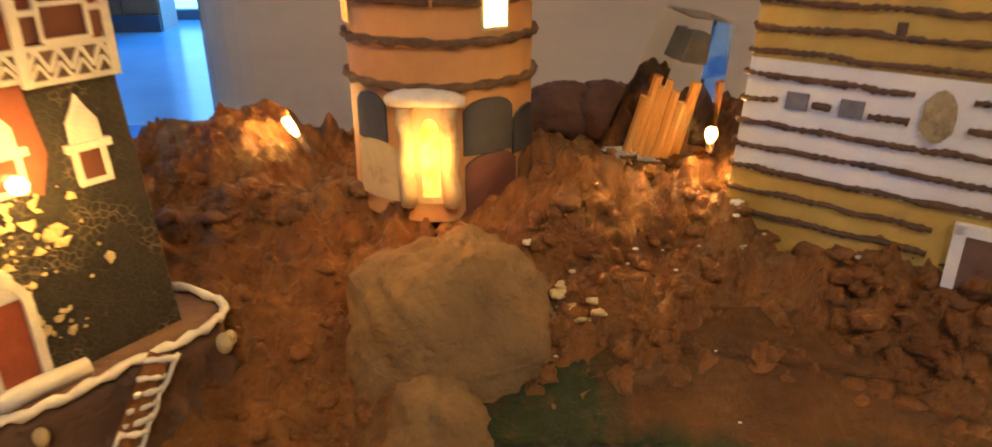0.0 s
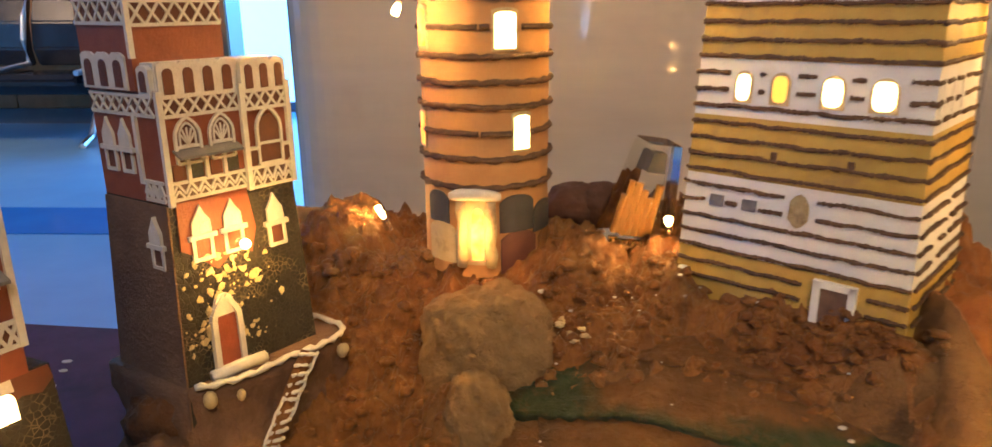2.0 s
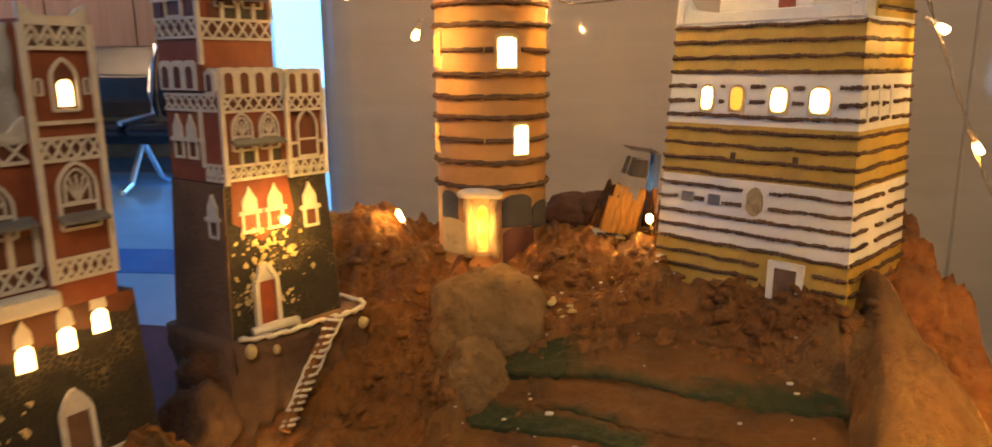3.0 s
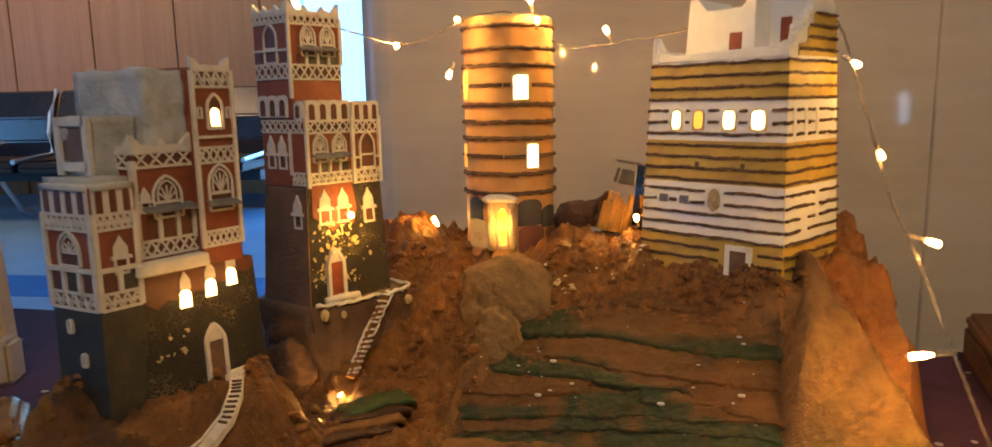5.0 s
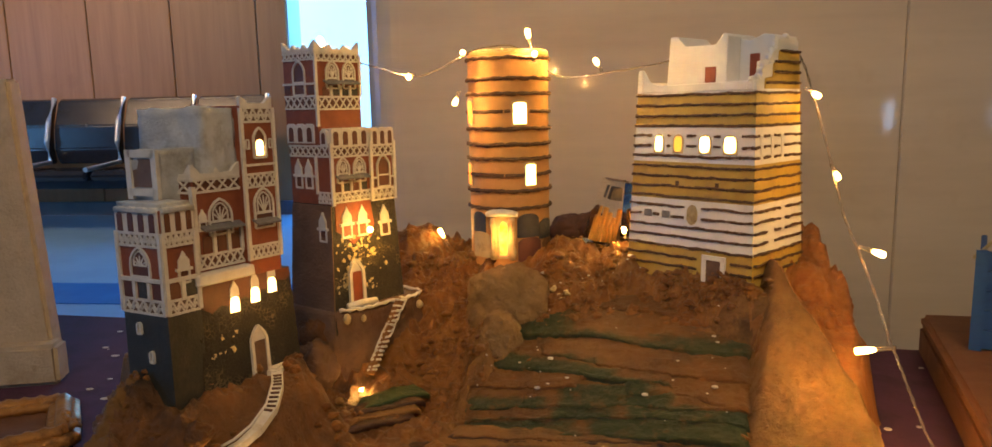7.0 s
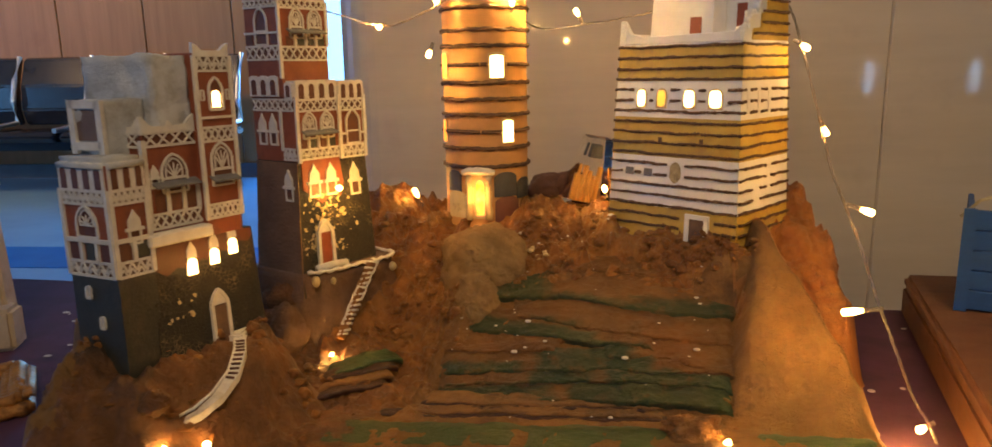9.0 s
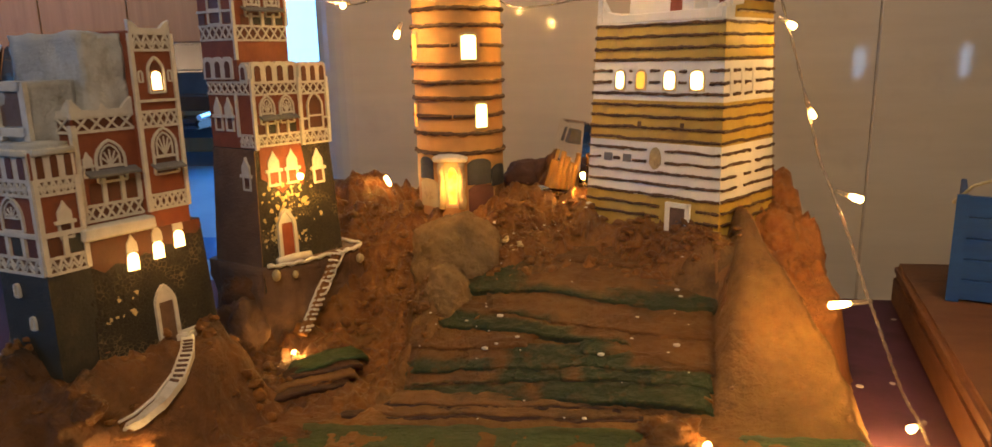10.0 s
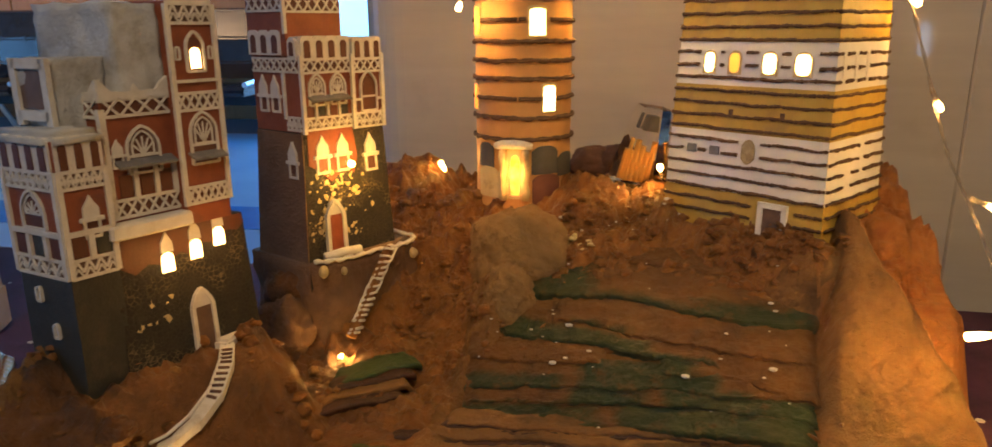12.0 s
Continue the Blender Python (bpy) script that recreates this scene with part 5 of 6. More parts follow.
def brown_house():
    C = Vector((-0.247, 0.010))
    fa, la = 62, 160
    f2, l2 = Vector((math.cos(radians(fa)), math.sin(radians(fa)))), Vector((math.cos(radians(la)), math.sin(radians(la))))
    n2 = Vector((math.sin(radians(fa)), -math.cos(radians(fa))))
    h = thing("brown_house", (-0.255, 0.075, 0.79), "red-brown model mansion with white lattice and dark stone foot", "model house")
    bm = bmesh.new()
    solid(bm, C, fa, la, 0.030, 0.051, 0.735, 0.878, 0, 0.04)
    part("stone_foot", bm, BLACK, h, "black painted foot")
    bm = bmesh.new()
    solid(bm, C, fa, la, 0.094, 0.085, 0.740, 0.893, 0.030, 0.15, 0.002)
    part("stone_foot", bm, STONE, h, "dark masonry foot")
    bm = bmesh.new()
    solid(bm, C, fa, la, 0.030, 0.051, 0.878, 0.960)
    part("low_wing", bm, RED, h)
    bm = bmesh.new()
    solid(bm, C, fa, la, 0.046, 0.060, 0.893, 0.982, 0.035, 0, 0.006)
    part("main_block", bm, RED, h)
    bm = bmesh.new()
    solid(bm, C, fa, la, 0.033, 0.034, 0.893, 1.040, 0.081)
    part("stair_tower", bm, RED, h)
    # roofs
    bm = bmesh.new()
    solid(bm, C - n2 * 0 - l2 * 0.0025 - f2 * 0.0025, fa, la, 0.0345, 0.056, 0.9535, 0.9655)
    soften(bm, 0.004, 2)
    lumpy(bm, 2, 0.0016, 90, 1.0)
    part("low_roof", bm, GREYROOF, h, "grey flat roof with rounded edge", True)
    bm = bmesh.new()
    solid(bm, C, fa, la, 0.034, 0.050, 0.960, 1.006, 0.016, 0, 0.020)
    lumpy(bm, 9, 0.0026, 60, 3.0)
    g1 = part("roof_room", bm, GREYROOF, h, "grey plaster roof room", True)
    bm = bmesh.new()
    solid(bm, C, fa, la, 0.0305, 0.085, 0.975, 1.0385, 0.0503, 0, 0.0078)
    lumpy(bm, 11, 0.0036, 55, 7.0)
    part("roof_block", bm, GREYROOF, h, "plain pale plaster roof block", True)
    gl = Face(C + f2 * 0.016 + l2 * 0.050, la + 180, 0.030)
    bm = bmesh.new()
    for a, b in (((0.0, 0.966), (0.0, 1.006)), ((0.030, 0.966), (0.030, 1.006)), ((0.0, 1.003), (0.030, 1.003)), ((0.0, 0.972), (0.030, 0.972))):
        bar(bm, gl, a, b, 0.006, -0.001, 0.0024)
    part("frame", bm, WHITE, g1, "white plaster surround")
    bm = bmesh.new()
    plate(bm, gl, [(0.004, 0.976), (0.026, 0.976), (0.026, 0.999), (0.004, 0.999)], -0.001, 0.001)
    part("screen", bm, BROWNDOOR, g1, "mottled brown screen")
    # low wing ornament
    wing = Face(C, fa, 0.03)
    wleft = Face(C + l2 * 0.051, la + 180, 0.051)
    for f, w, k in ((wing, 0.03, 3), (wleft, 0.051, 4)):
        arcade(h, f, 0.001, w - 0.001, 0.941, 0.962, k)
        band(h, f, 0.001, w - 0.001, 0.931, 0.941, 2 * k, True)
        strip(h, f, (0.0, 0.9035), (w, 0.9035), 0.0032)
        band(h, f, 0.001, w - 0.001, 0.876, 0.887, k + 1, True)
        for u in (0.001, w - 0.001):
            strip(h, f, (u, 0.876), (u, 0.942), 0.0034)
        m = 3 if w > 0.04 else 2
        for q in range(m):
            u = w * (q + 0.5) / m
            bm = bmesh.new()
            plate(bm, f, [(u - 0.0045, 0.8885), (u + 0.0045, 0.8885), (u + 0.0045, 0.901), (u - 0.0045, 0.901)], -0.001, 0.001)
            part("small_window", bm, PANE if q != 1 else BLACK, h)
            if q:
                strip(h, f, (u - w / m / 2, 0.887), (u - w / m / 2, 0.903), 0.0035)
    window(h, wleft, 0.0255, 0.906, 0.020, 0.020, lower=False)
    blind_window(h, wing, 0.017, 0.900, 0.013, 0.026)
    for u, z in ((0.018, 0.858), (0.03, 0.835)):
        bm = bmesh.new()
        arch_frame(bm, wleft, u, z, 0.0042, 0.009, 0.0016, 0.0022)
        part("loop_window", bm, WHITE, h, "tiny white-rimmed opening")
    # main block ornament
    main = Face(C + f2 * 0.035 + l2 * 0.006, fa, 0.046)
    mleft = Face(C + f2 * 0.035 + l2 * 0.066, la + 180, 0.060)
    for f, w in ((main, 0.046), (mleft, 0.060)):
        bm = bmesh.new()
        crenel(bm, f, 0, w, 0.979, 0.014, 0.003, 1)
        part("parapet", bm, WHITE, h, "white horned parapet")
        band(h, f, 0.001, w - 0.001, 0.970, 0.981, 4)
        strip(h, f, (0.0 if f is main else w, 0.905), (0.0 if f is main else w, 0.975), 0.004)
    window(h, main, 0.024, 0.933, 0.020, 0.026)
    awning(h, main, 0.004, 0.043, 0.9385)
    blind_window(h, main, 0.007, 0.938, 0.009, 0.018)
    for u in (0.010, 0.024, 0.037):
        bm = bmesh.new()
        plate(bm, main, [(u - 0.0042, 0.919), (u + 0.0042, 0.919), (u + 0.0042, 0.933), (u - 0.0042, 0.933)], -0.001, 0.001)
        part("small_window", bm, PANE, h)
        strip(h, main, (u + 0.0065, 0.918), (u + 0.0065, 0.936), 0.003)
    band(h, main, 0.001, 0.045, 0.906, 0.917, 6)
    band(h, mleft, 0.036, 0.059, 0.913, 0.923, 4)
    bm = bmesh.new()
    solid(bm, C, fa, la, 0.056, 0.03, 0.8935, 0.9035, 0.026, 0.02, -0.004)
    soften(bm, 0.0015, 1)
    part("balcony_slab", bm, WHITE, h, "white overhanging slab")
    # stair tower ornament
    tow = Face(C + f2 * 0.081, fa, 0.033)
    bm = bmesh.new()
    crenel(bm, tow, 0, 0.033, 1.037, 0.011, 0.003, 0)
    part("parapet", bm, WHITE, h)
    band(h, tow, 0.001, 0.032, 1.026, 1.038, 4, True)
    w = window(h, tow, 0.0175, 0.995, 0.011, 0.022, lower=False, fan=False)
    bm = bmesh.new()
    plate(bm, tow, arch_line(0.0175, 0.9970, 0.0072, 0.0135), 0.0002, 0.0012)
    part("pane", bm, LITWIN, w, "glowing warm pane")
    band(h, tow, 0.001, 0.032, 0.970, 0.981, 5)
    window(h, tow, 0.0175, 0.9335, 0.018, 0.031)
    awning(h, tow, 0.005, 0.030, 0.938)
    band(h, tow, 0.001, 0.032, 0.907, 0.918, 6)
    for u in (0.0, 0.033):
        strip(h, tow, (u, 0.906), (u, 1.038), 0.003)
    for u, z in ((0.005, 1.003), (0.029, 1.003)):
        bm = bmesh.new()
        arch_frame(bm, tow, u, z, 0.003, 0.008, 0.001, 0.0014)
        part("loop_window", bm, WHITE, h)
    strip(h, tow, (0.0, 0.989), (0.033, 0.989), 0.002)
    # lit windows and door in the foot
    foot = Face(C + f2 * 0.030 + l2 * 0.002, fa, 0.094, 0.893, 1.0, 0.0)
    foot.kd = 0.042
    bm = bmesh.new()
    plate(bm, foot, [(0.002, 0.8925), (0.093, 0.8925), (0.094, 0.886), (0.088, 0.881), (0.080, 0.883), (0.066, 0.877), (0.058, 0.879), (0.050, 0.872), (0.043, 0.876), (0.030, 0.870), (0.020, 0.873), (0.011, 0.868), (0.002, 0.874)], -0.0015, 0.0006)
    part("red_wash", bm, PANE, h, "dark red-brown wall above the dark foot")
    for u, z in ((0.033, 0.871), (0.054, 0.875), (0.0725, 0.880)):
        bm = bmesh.new()
        plate(bm, foot, arch_line(u, z - 0.0065, 0.0085, 0.0135), -0.001, 0.0012)
        w = part("window", bm, LITWIN, h, "glowing round-headed window")
        bm = bmesh.new()
        plate(bm, foot, [(u - 0.0045, z + 0.007), (u + 0.0045, z + 0.007), (u + 0.004, z + 0.014), (u, z + 0.021), (u - 0.004, z + 0.014)], -0.001, 0.0018)
        part("hood", bm, WHITE, w, "white pointed hood")
    bm = bmesh.new()
    plate(bm, foot, arch_line(0.0525, 0.799, 0.013, 0.040), -0.001, 0.0012)
    d = part("door", bm, BROWNDOOR, h, "tall arched brown door in white piping")
    bm = bmesh.new()
    arch_frame(bm, foot, 0.0525, 0.799, 0.0145, 0.042, 0.0026, 0.003, 0.006, False)
    plate(bm, foot, arch_line(0.0525, 0.834, 0.012, 0.012), -0.0005, 0.002)
    part("frame", bm, WHITE, d)
    # worn cream patches on the foot
    rng = random.Random(5)
    for k in range(44):
        g = k % 2
        u, z = (rng.gauss(0.010, 0.003), rng.uniform(0.825, 0.868)) if g else (rng.gauss(0.026, 0.005), rng.uniform(0.832, 0.862))
        sz = rng.uniform(0.0012, 0.0034)
        q0 = foot.p(u, z, 0.0004)
        bm = bmesh.new()
        bmesh.ops.create_icosphere(bm, subdivisions=1, radius=sz, matrix=Matrix.Translation(q0))
        for v in bm.verts:
            q = (v.co - q0) * (1 + 1.1 * fbm(v.co.x * 420, v.co.y * 420, v.co.z * 420))
            v.co = q0 + q - foot.n * (q.dot(foot.n) * 0.85)
        part("worn_patch", bm, CREAM if rng.random() < 0.2 else STONE, h)
    # ramped stair down the knoll
    s = thing("house_stair", (-0.2, 0.09, 0.76), "white piped stair winding down from the door", "model stair")
    line = [Vector((-0.1950, 0.0890, 0.8035)), Vector((-0.1870, 0.0700, 0.7975)), Vector((-0.1825, 0.0450, 0.7880)), Vector((-0.1875, 0.0250, 0.7780)), Vector((-0.1975, 0.0140, 0.7700)), Vector((-0.2100, 0.0100, 0.7640))]
    fine = []
    for i in range(len(line) - 1):
        for k in range(5):
            fine.append(line[i].lerp(line[i + 1], k / 5))
    bm = bmesh.new()
    sec = []
    for i, p in enumerate(fine):
        d = (fine[min(i + 1, len(fine) - 1)] - fine[max(i - 1, 0)]).normalized()
        sd = Vector((d.y, -d.x, 0)).normalized() * 0.0050
        sec.append([bm.verts.new(q) for q in (p - sd + Vector((0, 0, -0.006)), p + sd + Vector((0, 0, -0.006)), p + sd, p - sd)])
    for a, b in zip(sec, sec[1:]):
        for k in range(4):
            bm.faces.new((a[k], a[(k + 1) % 4], b[(k + 1) % 4], b[k]))
    bm.faces.new(sec[0])
    bm.faces.new(sec[-1][::-1])
    part("ramp", bm, WHITE, s, "white clay ramp")
    for i in range(2, 12):
        p = fine[i]
        d = (fine[i + 1] - fine[i - 1]).normalized()
        sd = Vector((d.y, -d.x, 0)).normalized() * 0.0038
        bm = bmesh.new()
        tube(bm, [p - sd + Vector((0, 0, 0.0002)), p + sd + Vector((0, 0, 0.0002))], 0.0012, 5)
        part("step", bm, CLAY_DARK, s, "dark gap between steps", True)
    bm = bmesh.new()
    tube(bm, [p - Vector((d.y, -d.x, 0)) * 0.0 + Vector((-0.0052, 0.002, 0.0012)) for p in fine[3:]], 0.0013, 5)
    part("kerb", bm, WHITE, s, "", True)
    bm = bmesh.new()
    box(bm, -0.216, -0.192, 0.086, 0.110, 0.785, 0.8062)
    soften(bm, 0.002, 2)
    part("landing", bm, WHITE, s, "white landing")


brown_house()


# ---- clear plastic bottle leaning behind the hill ----
def bottle():
    b = thing("plastic_bottle", (0.104, 0.40, 0.855), "clear plastic box leaning in the clay and catching the light", "container")
    m = pose(0.108, 0.415, 0.858, 6, 10, 20)
    bm = bmesh.new()
    for s in (1.0, 0.93):
        a = 0.027 * s
        prism(bm, [m @ Vector((x * a, y * a * 0.7, 0.001 if s < 1 else 0)) for x, y in ((-1, -1), (1, -1), (1, 1), (-1, 1))], [m @ Vector((x * a * 0.55, y * a * 0.5, 0.085 if s == 1 else 0.084)) for x, y in ((-1, -1), (1, -1), (1, 1), (-1, 1))])
    part("shell", bm, PLASTIC, b)
    # orange light caught in the clear plastic, put in as amber-coloured rods
    bm = bmesh.new()
    for k in range(5):
        x = -0.013 + 0.0062 * k
        tube(bm, [m @ Vector((x, 0.006, 0.003)), m @ Vector((x + 0.001, 0.006, 0.036 + 0.006 * ((k * 2) % 3)))], 0.0034, 7)
    part("gleam_rods", bm, GLEAM, b, "amber rods for the orange light caught in the plastic")
    bm = bmesh.new()
    prism(bm, [m @ Vector((x * 0.008, y * 0.006, 0.060)) for x, y in ((-1, -1), (1, -1), (1, 1), (-1, 1))], [m @ Vector((x * 0.006, y * 0.005, 0.076)) for x, y in ((-1, -1), (1, -1), (1, 1), (-1, 1))])
    part("stopper", bm, GREYBLUE, b, "dark cap")


bottle()


# ---- fairy lights ----
def string_lights():
    s = thing("string_light", (0.2, 0.3, 1.05), "warm white fairy lights on a clear twisted cable", "fairy lights")

    def wire(pts, r=0.00105):
        v = [Vector(p) for p in pts]
        fine = []
        for i in range(len(v) - 1):
            p0, p1, p2, p3 = v[max(i - 1, 0)], v[i], v[i + 1], v[min(i + 2, len(v) - 1)]
            for k in range(10):
                t = k / 10
                fine.append(0.5 * ((2 * p1) + (p2 - p0) * t + (2 * p0 - 5 * p1 + 4 * p2 - p3) * t * t + (3 * p1 - p0 - 3 * p2 + p3) * t ** 3))
        fine.append(v[-1])
        for q in (0, 1):
            bm = bmesh.new()
            tube(bm, [p + Vector((math.cos(i * 1.1 + q * math.pi), math.sin(i * 1.1 + q * math.pi), 0.4 * math.sin(i * 1.1))) * r * 0.9 for i, p in enumerate(fine)], r * 0.8, 5)
            part("cable", bm, SLEEVE, s, "", True)

    wire([(-0.21, 0.30, 1.10), (-0.17, 0.33, 1.087), (-0.115, 0.35, 1.073), (-0.075, 0.38, 1.09), (-0.05, 0.40, 1.105), (0.0, 0.42, 1.108), (0.05, 0.43, 1.072), (0.12, 0.43, 1.076), (0.18, 0.42, 1.085), (0.25, 0.41, 1.10), (0.30, 0.39, 1.105), (0.322, 0.360, 1.087), (0.333, 0.335, 1.040), (0.341, 0.280, 0.958), (0.337, 0.235, 0.923), (0.339, 0.200, 0.895), (0.342, 0.165, 0.864), (0.346, 0.135, 0.828), (0.350, 0.125, 0.812), (0.359, 0.115, 0.783), (0.371, 0.107, 0.750), (0.382, 0.102, 0.731), (0.382, 0.085, 0.721)])
    bulbs = [((-0.116, 0.35, 1.074), (-0.124, 0.343, 1.071), 5.0), ((-0.060, 0.40, 1.10), (-0.066, 0.39, 1.102), 1.4), ((0.018, 0.40, 1.105), (0.014, 0.40, 1.128), 7.0), ((0.022, 0.39, 1.088), (0.024, 0.385, 1.100), 1.5), ((-0.070, 0.39, 1.055), (-0.076, 0.385, 1.038), 1.0), ((0.105, 0.43, 1.076), (0.096, 0.425, 1.092), 6.5), ((0.324, 0.337, 1.049), (0.339, 0.330, 1.038), 1.2), ((0.339, 0.285, 0.969), (0.346, 0.280, 0.952), 0.8), ((0.340, 0.198, 0.897), (0.363, 0.195, 0.889), 0.9), ((0.349, 0.128, 0.821), (0.314, 0.122, 0.819), 4.0), ((-0.108, 0.49, 0.843), (-0.118, 0.480, 0.868), 1.1), ((-0.198, 0.282, 1.095), (-0.204, 0.275, 1.113), 2.5), ((0.134, 0.40, 0.870), (0.131, 0.39, 0.884), 2.0), ((0.387, 0.102, 0.731), (0.373, 0.100, 0.724), 1.6), ((-0.158, 0.262, 0.905), (-0.150, 0.255, 0.9045), 0.5), ((-0.162, 0.222, 0.731), (-0.156, 0.214, 0.736), 0.4), ((-0.231, 0.008, 0.780), (-0.229, 0.004, 0.7865), 0.07), ((-0.217, -0.010, 0.747), (-0.213, -0.014, 0.7545), 0.12), ((-0.190, 0.004, 0.743), (-0.187, 0.001, 0.7505), 0.12), ((0.218, 0.066, 0.718), (0.212, 0.070, 0.7275), 0.12)]
    for a, b, p in bulbs:
        a, b = Vector(a), Vector(b)
        d = (b - a).normalized()
        bm = bmesh.new()
        tube(bm, [a, a.lerp(b, 0.55)], 0.0022, 7)
        tip = part("socket", bm, SLEEVE, s)
        bm = bmesh.new()
        tube(bm, [a.lerp(b, 0.5), a.lerp(b, 0.7), b - d * 0.001, b], [0.0018, 0.0032, 0.0032, 0.0014], 8)
        part("bulb", bm, BULB, tip, "glowing warm bulb", True)
        lamp("bulb_glow", "POINT", b + d * 0.004, 0.168 * p, LED, 0.003).parent = None


string_lights()
# bare point lamps before the lit openings, and one added at the bottle
lamp("bottle_glow", "POINT", (0.118, 0.396, 0.882), 0.11, LED, 0.004)
lamp("doorway_glow", "POINT", (-0.02, 0.368, 0.875), 0.09, (1.0, 0.42, 0.08), 0.006)
lamp("entrance_glow", "POINT", (-0.14, 0.255, 0.9), 0.15, (1.0, 0.50, 0.08), 0.006)
for p in ((-0.196, 0.053, 0.872), (-0.178, 0.085, 0.878)):
    lamp("window_glow", "POINT", p, 0.03, (1.0, 0.48, 0.10), 0.005)


# ---- neighbours on the table ----
def neighbours():
    pl = thing("wooden_plinth", (0.68, 0.25, TABLE), "plain brown wooden plinth on the purple cloth", "plinth")
    r = [(0.520, 0.468), (0.92, 0.43), (0.88, 0.0), (0.40, 0.04)]
    bm = bmesh.new()
    prism(bm, [(x, y, TABLE) for x, y in r], [(x, y, 0.741) for x, y in r])
    soften(bm, 0.003, 2)
    part("body", bm, DARKWOOD, pl)
    bm = bmesh.new()
    prism(bm, [(x, y, 0.7412) for x, y in r], [(x, y, 0.757) for x, y in r])
    soften(bm, 0.005, 3)
    part("top_board", bm, DARKWOOD, pl)
    c = thing("blue_crate", (0.512, 0.322, 0.757), "small blue painted wooden crate on the brown plinth", "crate")
    x0, y0 = 0.512, 0.322
    for k in range(5):
        bm = bmesh.new()
        box(bm, x0, x0 + 0.16, y0, y0 + 0.006, 0.759 + 0.022 * k, 0.7803 + 0.022 * k)
        soften(bm, 0.001, 1)
        part("slat", bm, BLUEPAINT, c)
        bm = bmesh.new()
        box(bm, x0, x0 + 0.006, y0 + 0.0065, y0 + 0.12, 0.759 + 0.022 * k, 0.7803 + 0.022 * k)
        soften(bm, 0.001, 1)
        part("slat", bm, BLUEPAINT, c)
    for x in (x0 - 0.004, x0 + 0.15):
        bm = bmesh.new()
        box(bm, x, x + 0.012, y0 - 0.005, y0 - 0.0005, 0.7575, 0.87)
        part("post", bm, BLUEPAINT, c)
    bm = bmesh.new()
    box(bm, x0 + 0.0065, x0 + 0.16, y0 + 0.0065, y0 + 0.12, 0.7575, 0.762)
    part("bottom", bm, BLUEPAINT, c)
    bm = bmesh.new()
    tube(bm, [(x0 - 0.006, y0 + 0.02, 0.857), (x0 + 0.01, y0 + 0.01, 0.878), (x0 + 0.04, y0 + 0.02, 0.888), (x0 + 0.08, y0 + 0.02, 0.882)], 0.002, 6)
    part("rope_handle", bm, CREAM, c, "pale rope handle")
    c.rotation_euler.z = radians(-27)
    # beige board model on the other side
    m = thing("beige_board", (-0.62, 0.30, TABLE), "rough beige plastered board standing on the cloth", "model wall")
    bm = bmesh.new()
    r = [(-0.80, 0.24), (-0.578, 0.30), (-0.586, 0.33), (-0.808, 0.27)]
    prism(bm, [(x, y, TABLE) for x, y in r], [(x - 0.02, y, 1.08) for x, y in r])
    soften(bm, 0.004, 2)
    part("board", bm, BEIGE, m)
    bm = bmesh.new()
    r = [(-0.80, 0.215), (-0.563, 0.283), (-0.575, 0.32), (-0.81, 0.26)]
    prism(bm, [(x, y, TABLE + 0.0005) for x, y in r], [(x, y, 0.757) for x, y in r])
    soften(bm, 0.005, 2)
    part("plinth", bm, BEIGE, m, "rough beige footing")
    fr = thing("gilt_frame", (-0.52, 0.15, TABLE), "ornate dark gilt picture frame lying on the cloth", "picture frame")
    ring = [(-0.495, 0.215), (-0.432, 0.128), (-0.56, 0.02), (-0.66, 0.14)]
    mid = Vector((-0.54, 0.125))
    for i in range(4):
        a, b = Vector(ring[i]), Vector(ring[(i + 1) % 4])
        for k, (q, z, rr) in enumerate(((1.0, 0.712, 0.007), (0.9, 0.719, 0.008), (0.8, 0.716, 0.006))):
            bm = bmesh.new()
            p, e = mid + (a - mid) * q, mid + (b - mid) * q
            n = 30
            tube(bm, [(*p.lerp(e, t / n), TABLE + z - 0.705) for t in range(n + 1)], [rr * (1 + 0.16 * math.sin(t * 2.2 + k)) for t in range(n + 1)], 7)
            part("moulding", bm, GILT, fr, "", True)
    rng = random.Random(2)
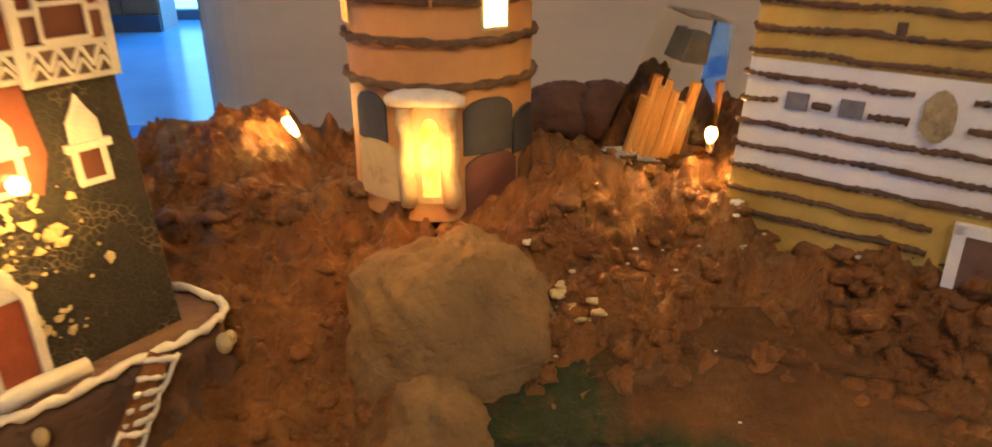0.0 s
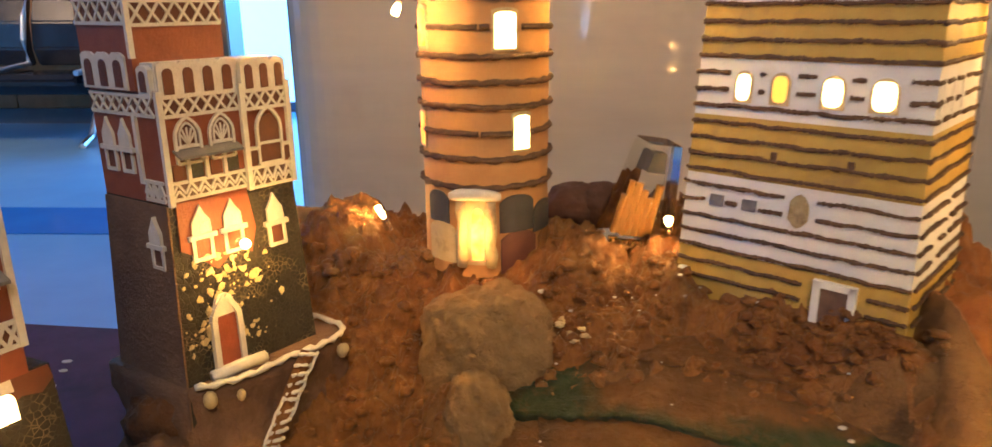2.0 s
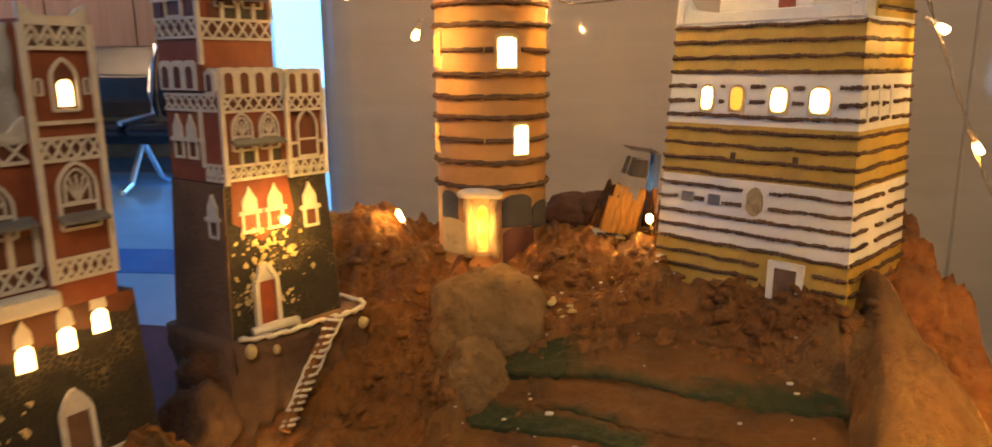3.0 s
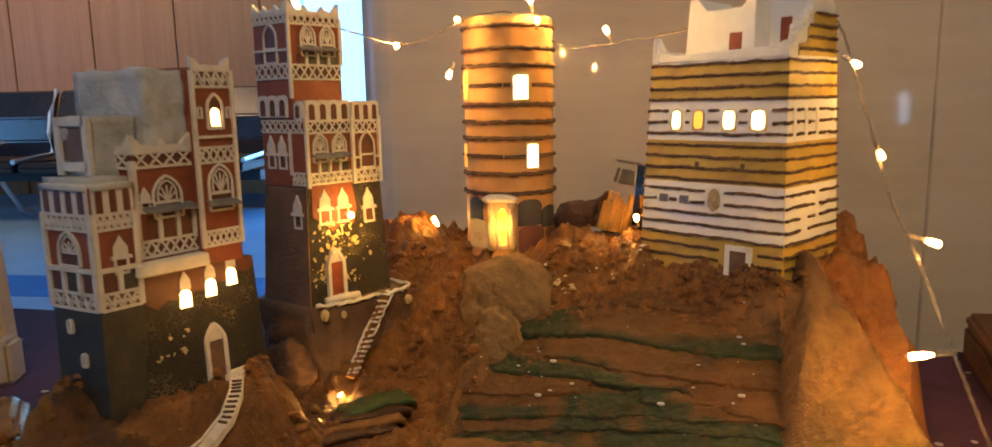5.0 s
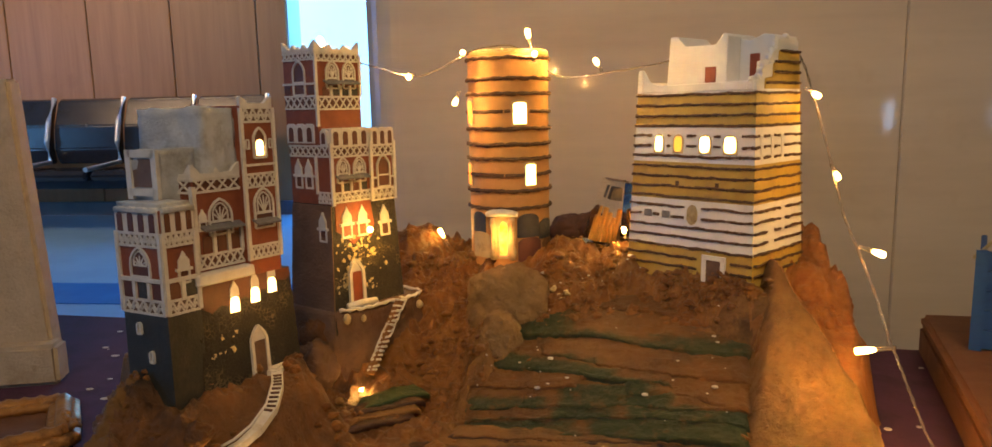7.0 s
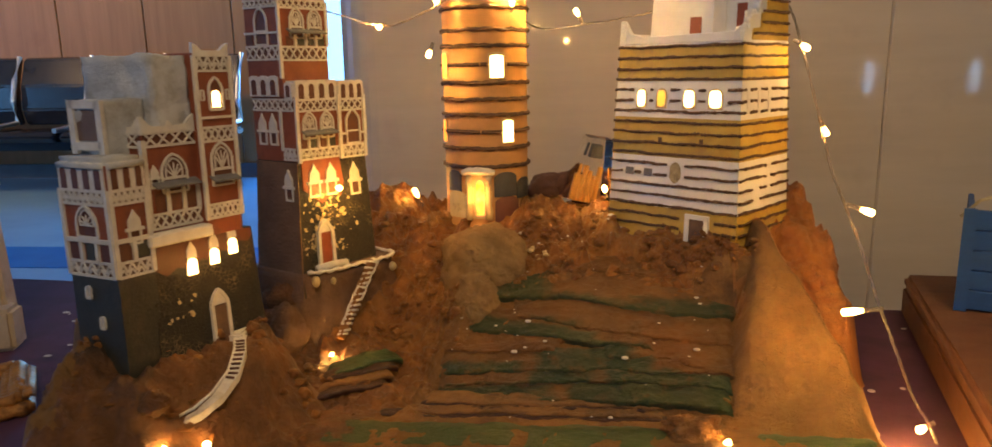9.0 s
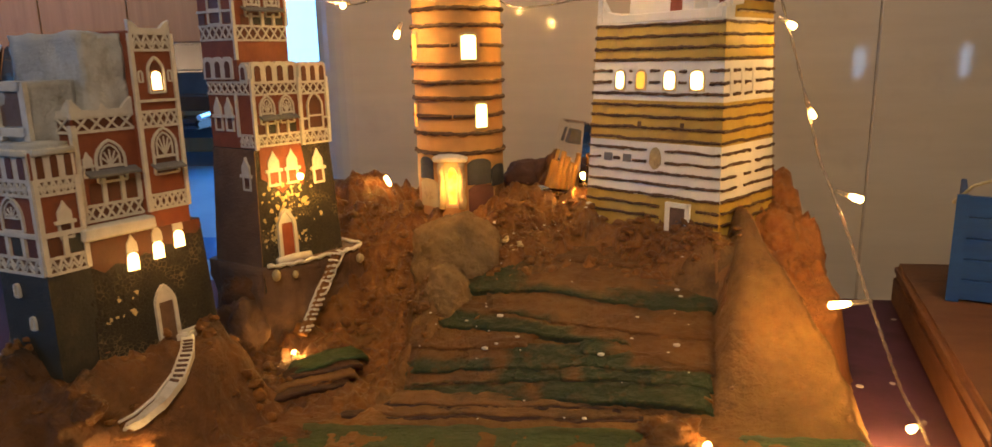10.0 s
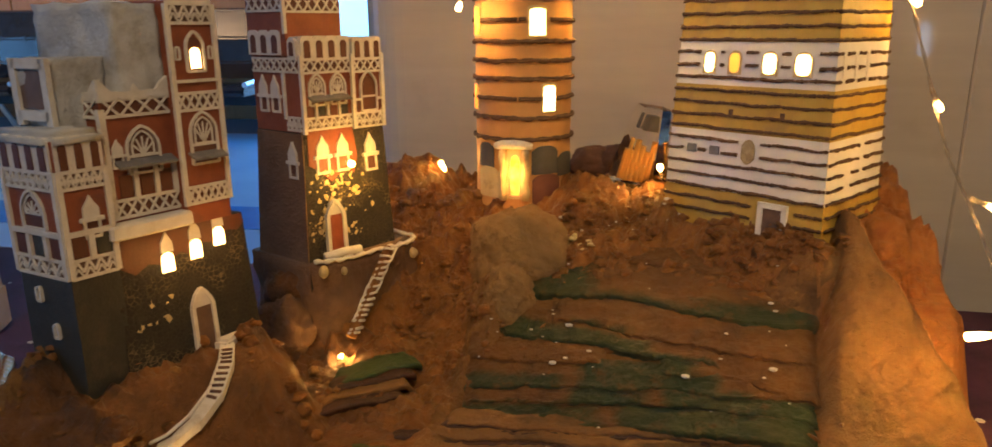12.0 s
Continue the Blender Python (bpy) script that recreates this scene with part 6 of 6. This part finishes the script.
    for k in range(10):
        c = Vector(ring[1]).lerp(Vector(ring[0]), k / 22) * 0.97 + mid * 0.03
        a = rng.uniform(0, 6.28)
        bm = bmesh.new()
        tube(bm, [(c.x + 0.011 * t * math.cos(a + t), c.y + 0.011 * t * math.sin(a + t), TABLE + 0.016 + 0.006 * math.sin(t * 3)) for t in (0, 0.3, 0.6, 1.0)], [0.001, 0.0034, 0.003, 0.0008], 6)
        part("leaf_ornament", bm, GILT, fr, "", True)
    bm = bmesh.new()
    q = [mid + (Vector(p) - mid) * 0.82 for p in ring]
    prism(bm, [(p.x, p.y, TABLE) for p in q], [(p.x, p.y, TABLE + 0.006) for p in q])
    part("backing", bm, DARKWOOD, fr)
    boulder("shell_scrap", (0.353, 0.222, 0.754), 0.013, (0.6, 0.5, 1.25), CREAM, hill, 21, 0.3, "pale broken scrap of plaster")


neighbours()


# ---- crumbs and icing scraps on the hill ----
def scraps():
    rng = random.Random(12)
    for k in range(70):
        x, y = rng.uniform(-0.03, 0.24), rng.uniform(0.10, 0.36)
        if k < 14:
            x, y = rng.uniform(0.02, 0.16), rng.uniform(0.31, 0.36)
        r = 0.0007 + 0.0024 * rng.random() ** 2
        bm = bmesh.new()
        p = Vector((x, y, max(ground(x, y), plane_z(x, y) + 0.002 if y < 0.27 else 0) + 0.002))
        bmesh.ops.create_icosphere(bm, subdivisions=1, radius=r, matrix=Matrix.Translation(p) @ Matrix.Diagonal((1.3, 1, 0.6, 1)))
        part("plaster_crumb", bm, WHITE, hill)
    for k in range(16):
        t = k / 15
        x, y = 0.034 + 0.03 * t + rng.gauss(0, 0.003), 0.338 - 0.026 * t + rng.gauss(0, 0.003)
        r = rng.uniform(0.0014, 0.0034)
        p = Vector((x, y, ground(x, y) + r * 0.5))
        bm = bmesh.new()
        bmesh.ops.create_icosphere(bm, subdivisions=2, radius=r, matrix=Matrix.Translation(p))
        for v in bm.verts:
            q = (v.co - p) * (1 + 0.7 * fbm(v.co.x * 350, v.co.y * 350, v.co.z * 350))
            v.co = p + Vector((q.x * 1.3, q.y, q.z * 0.6))
        part("icing_smear", bm, CREAM, hill, "", True)


scraps()
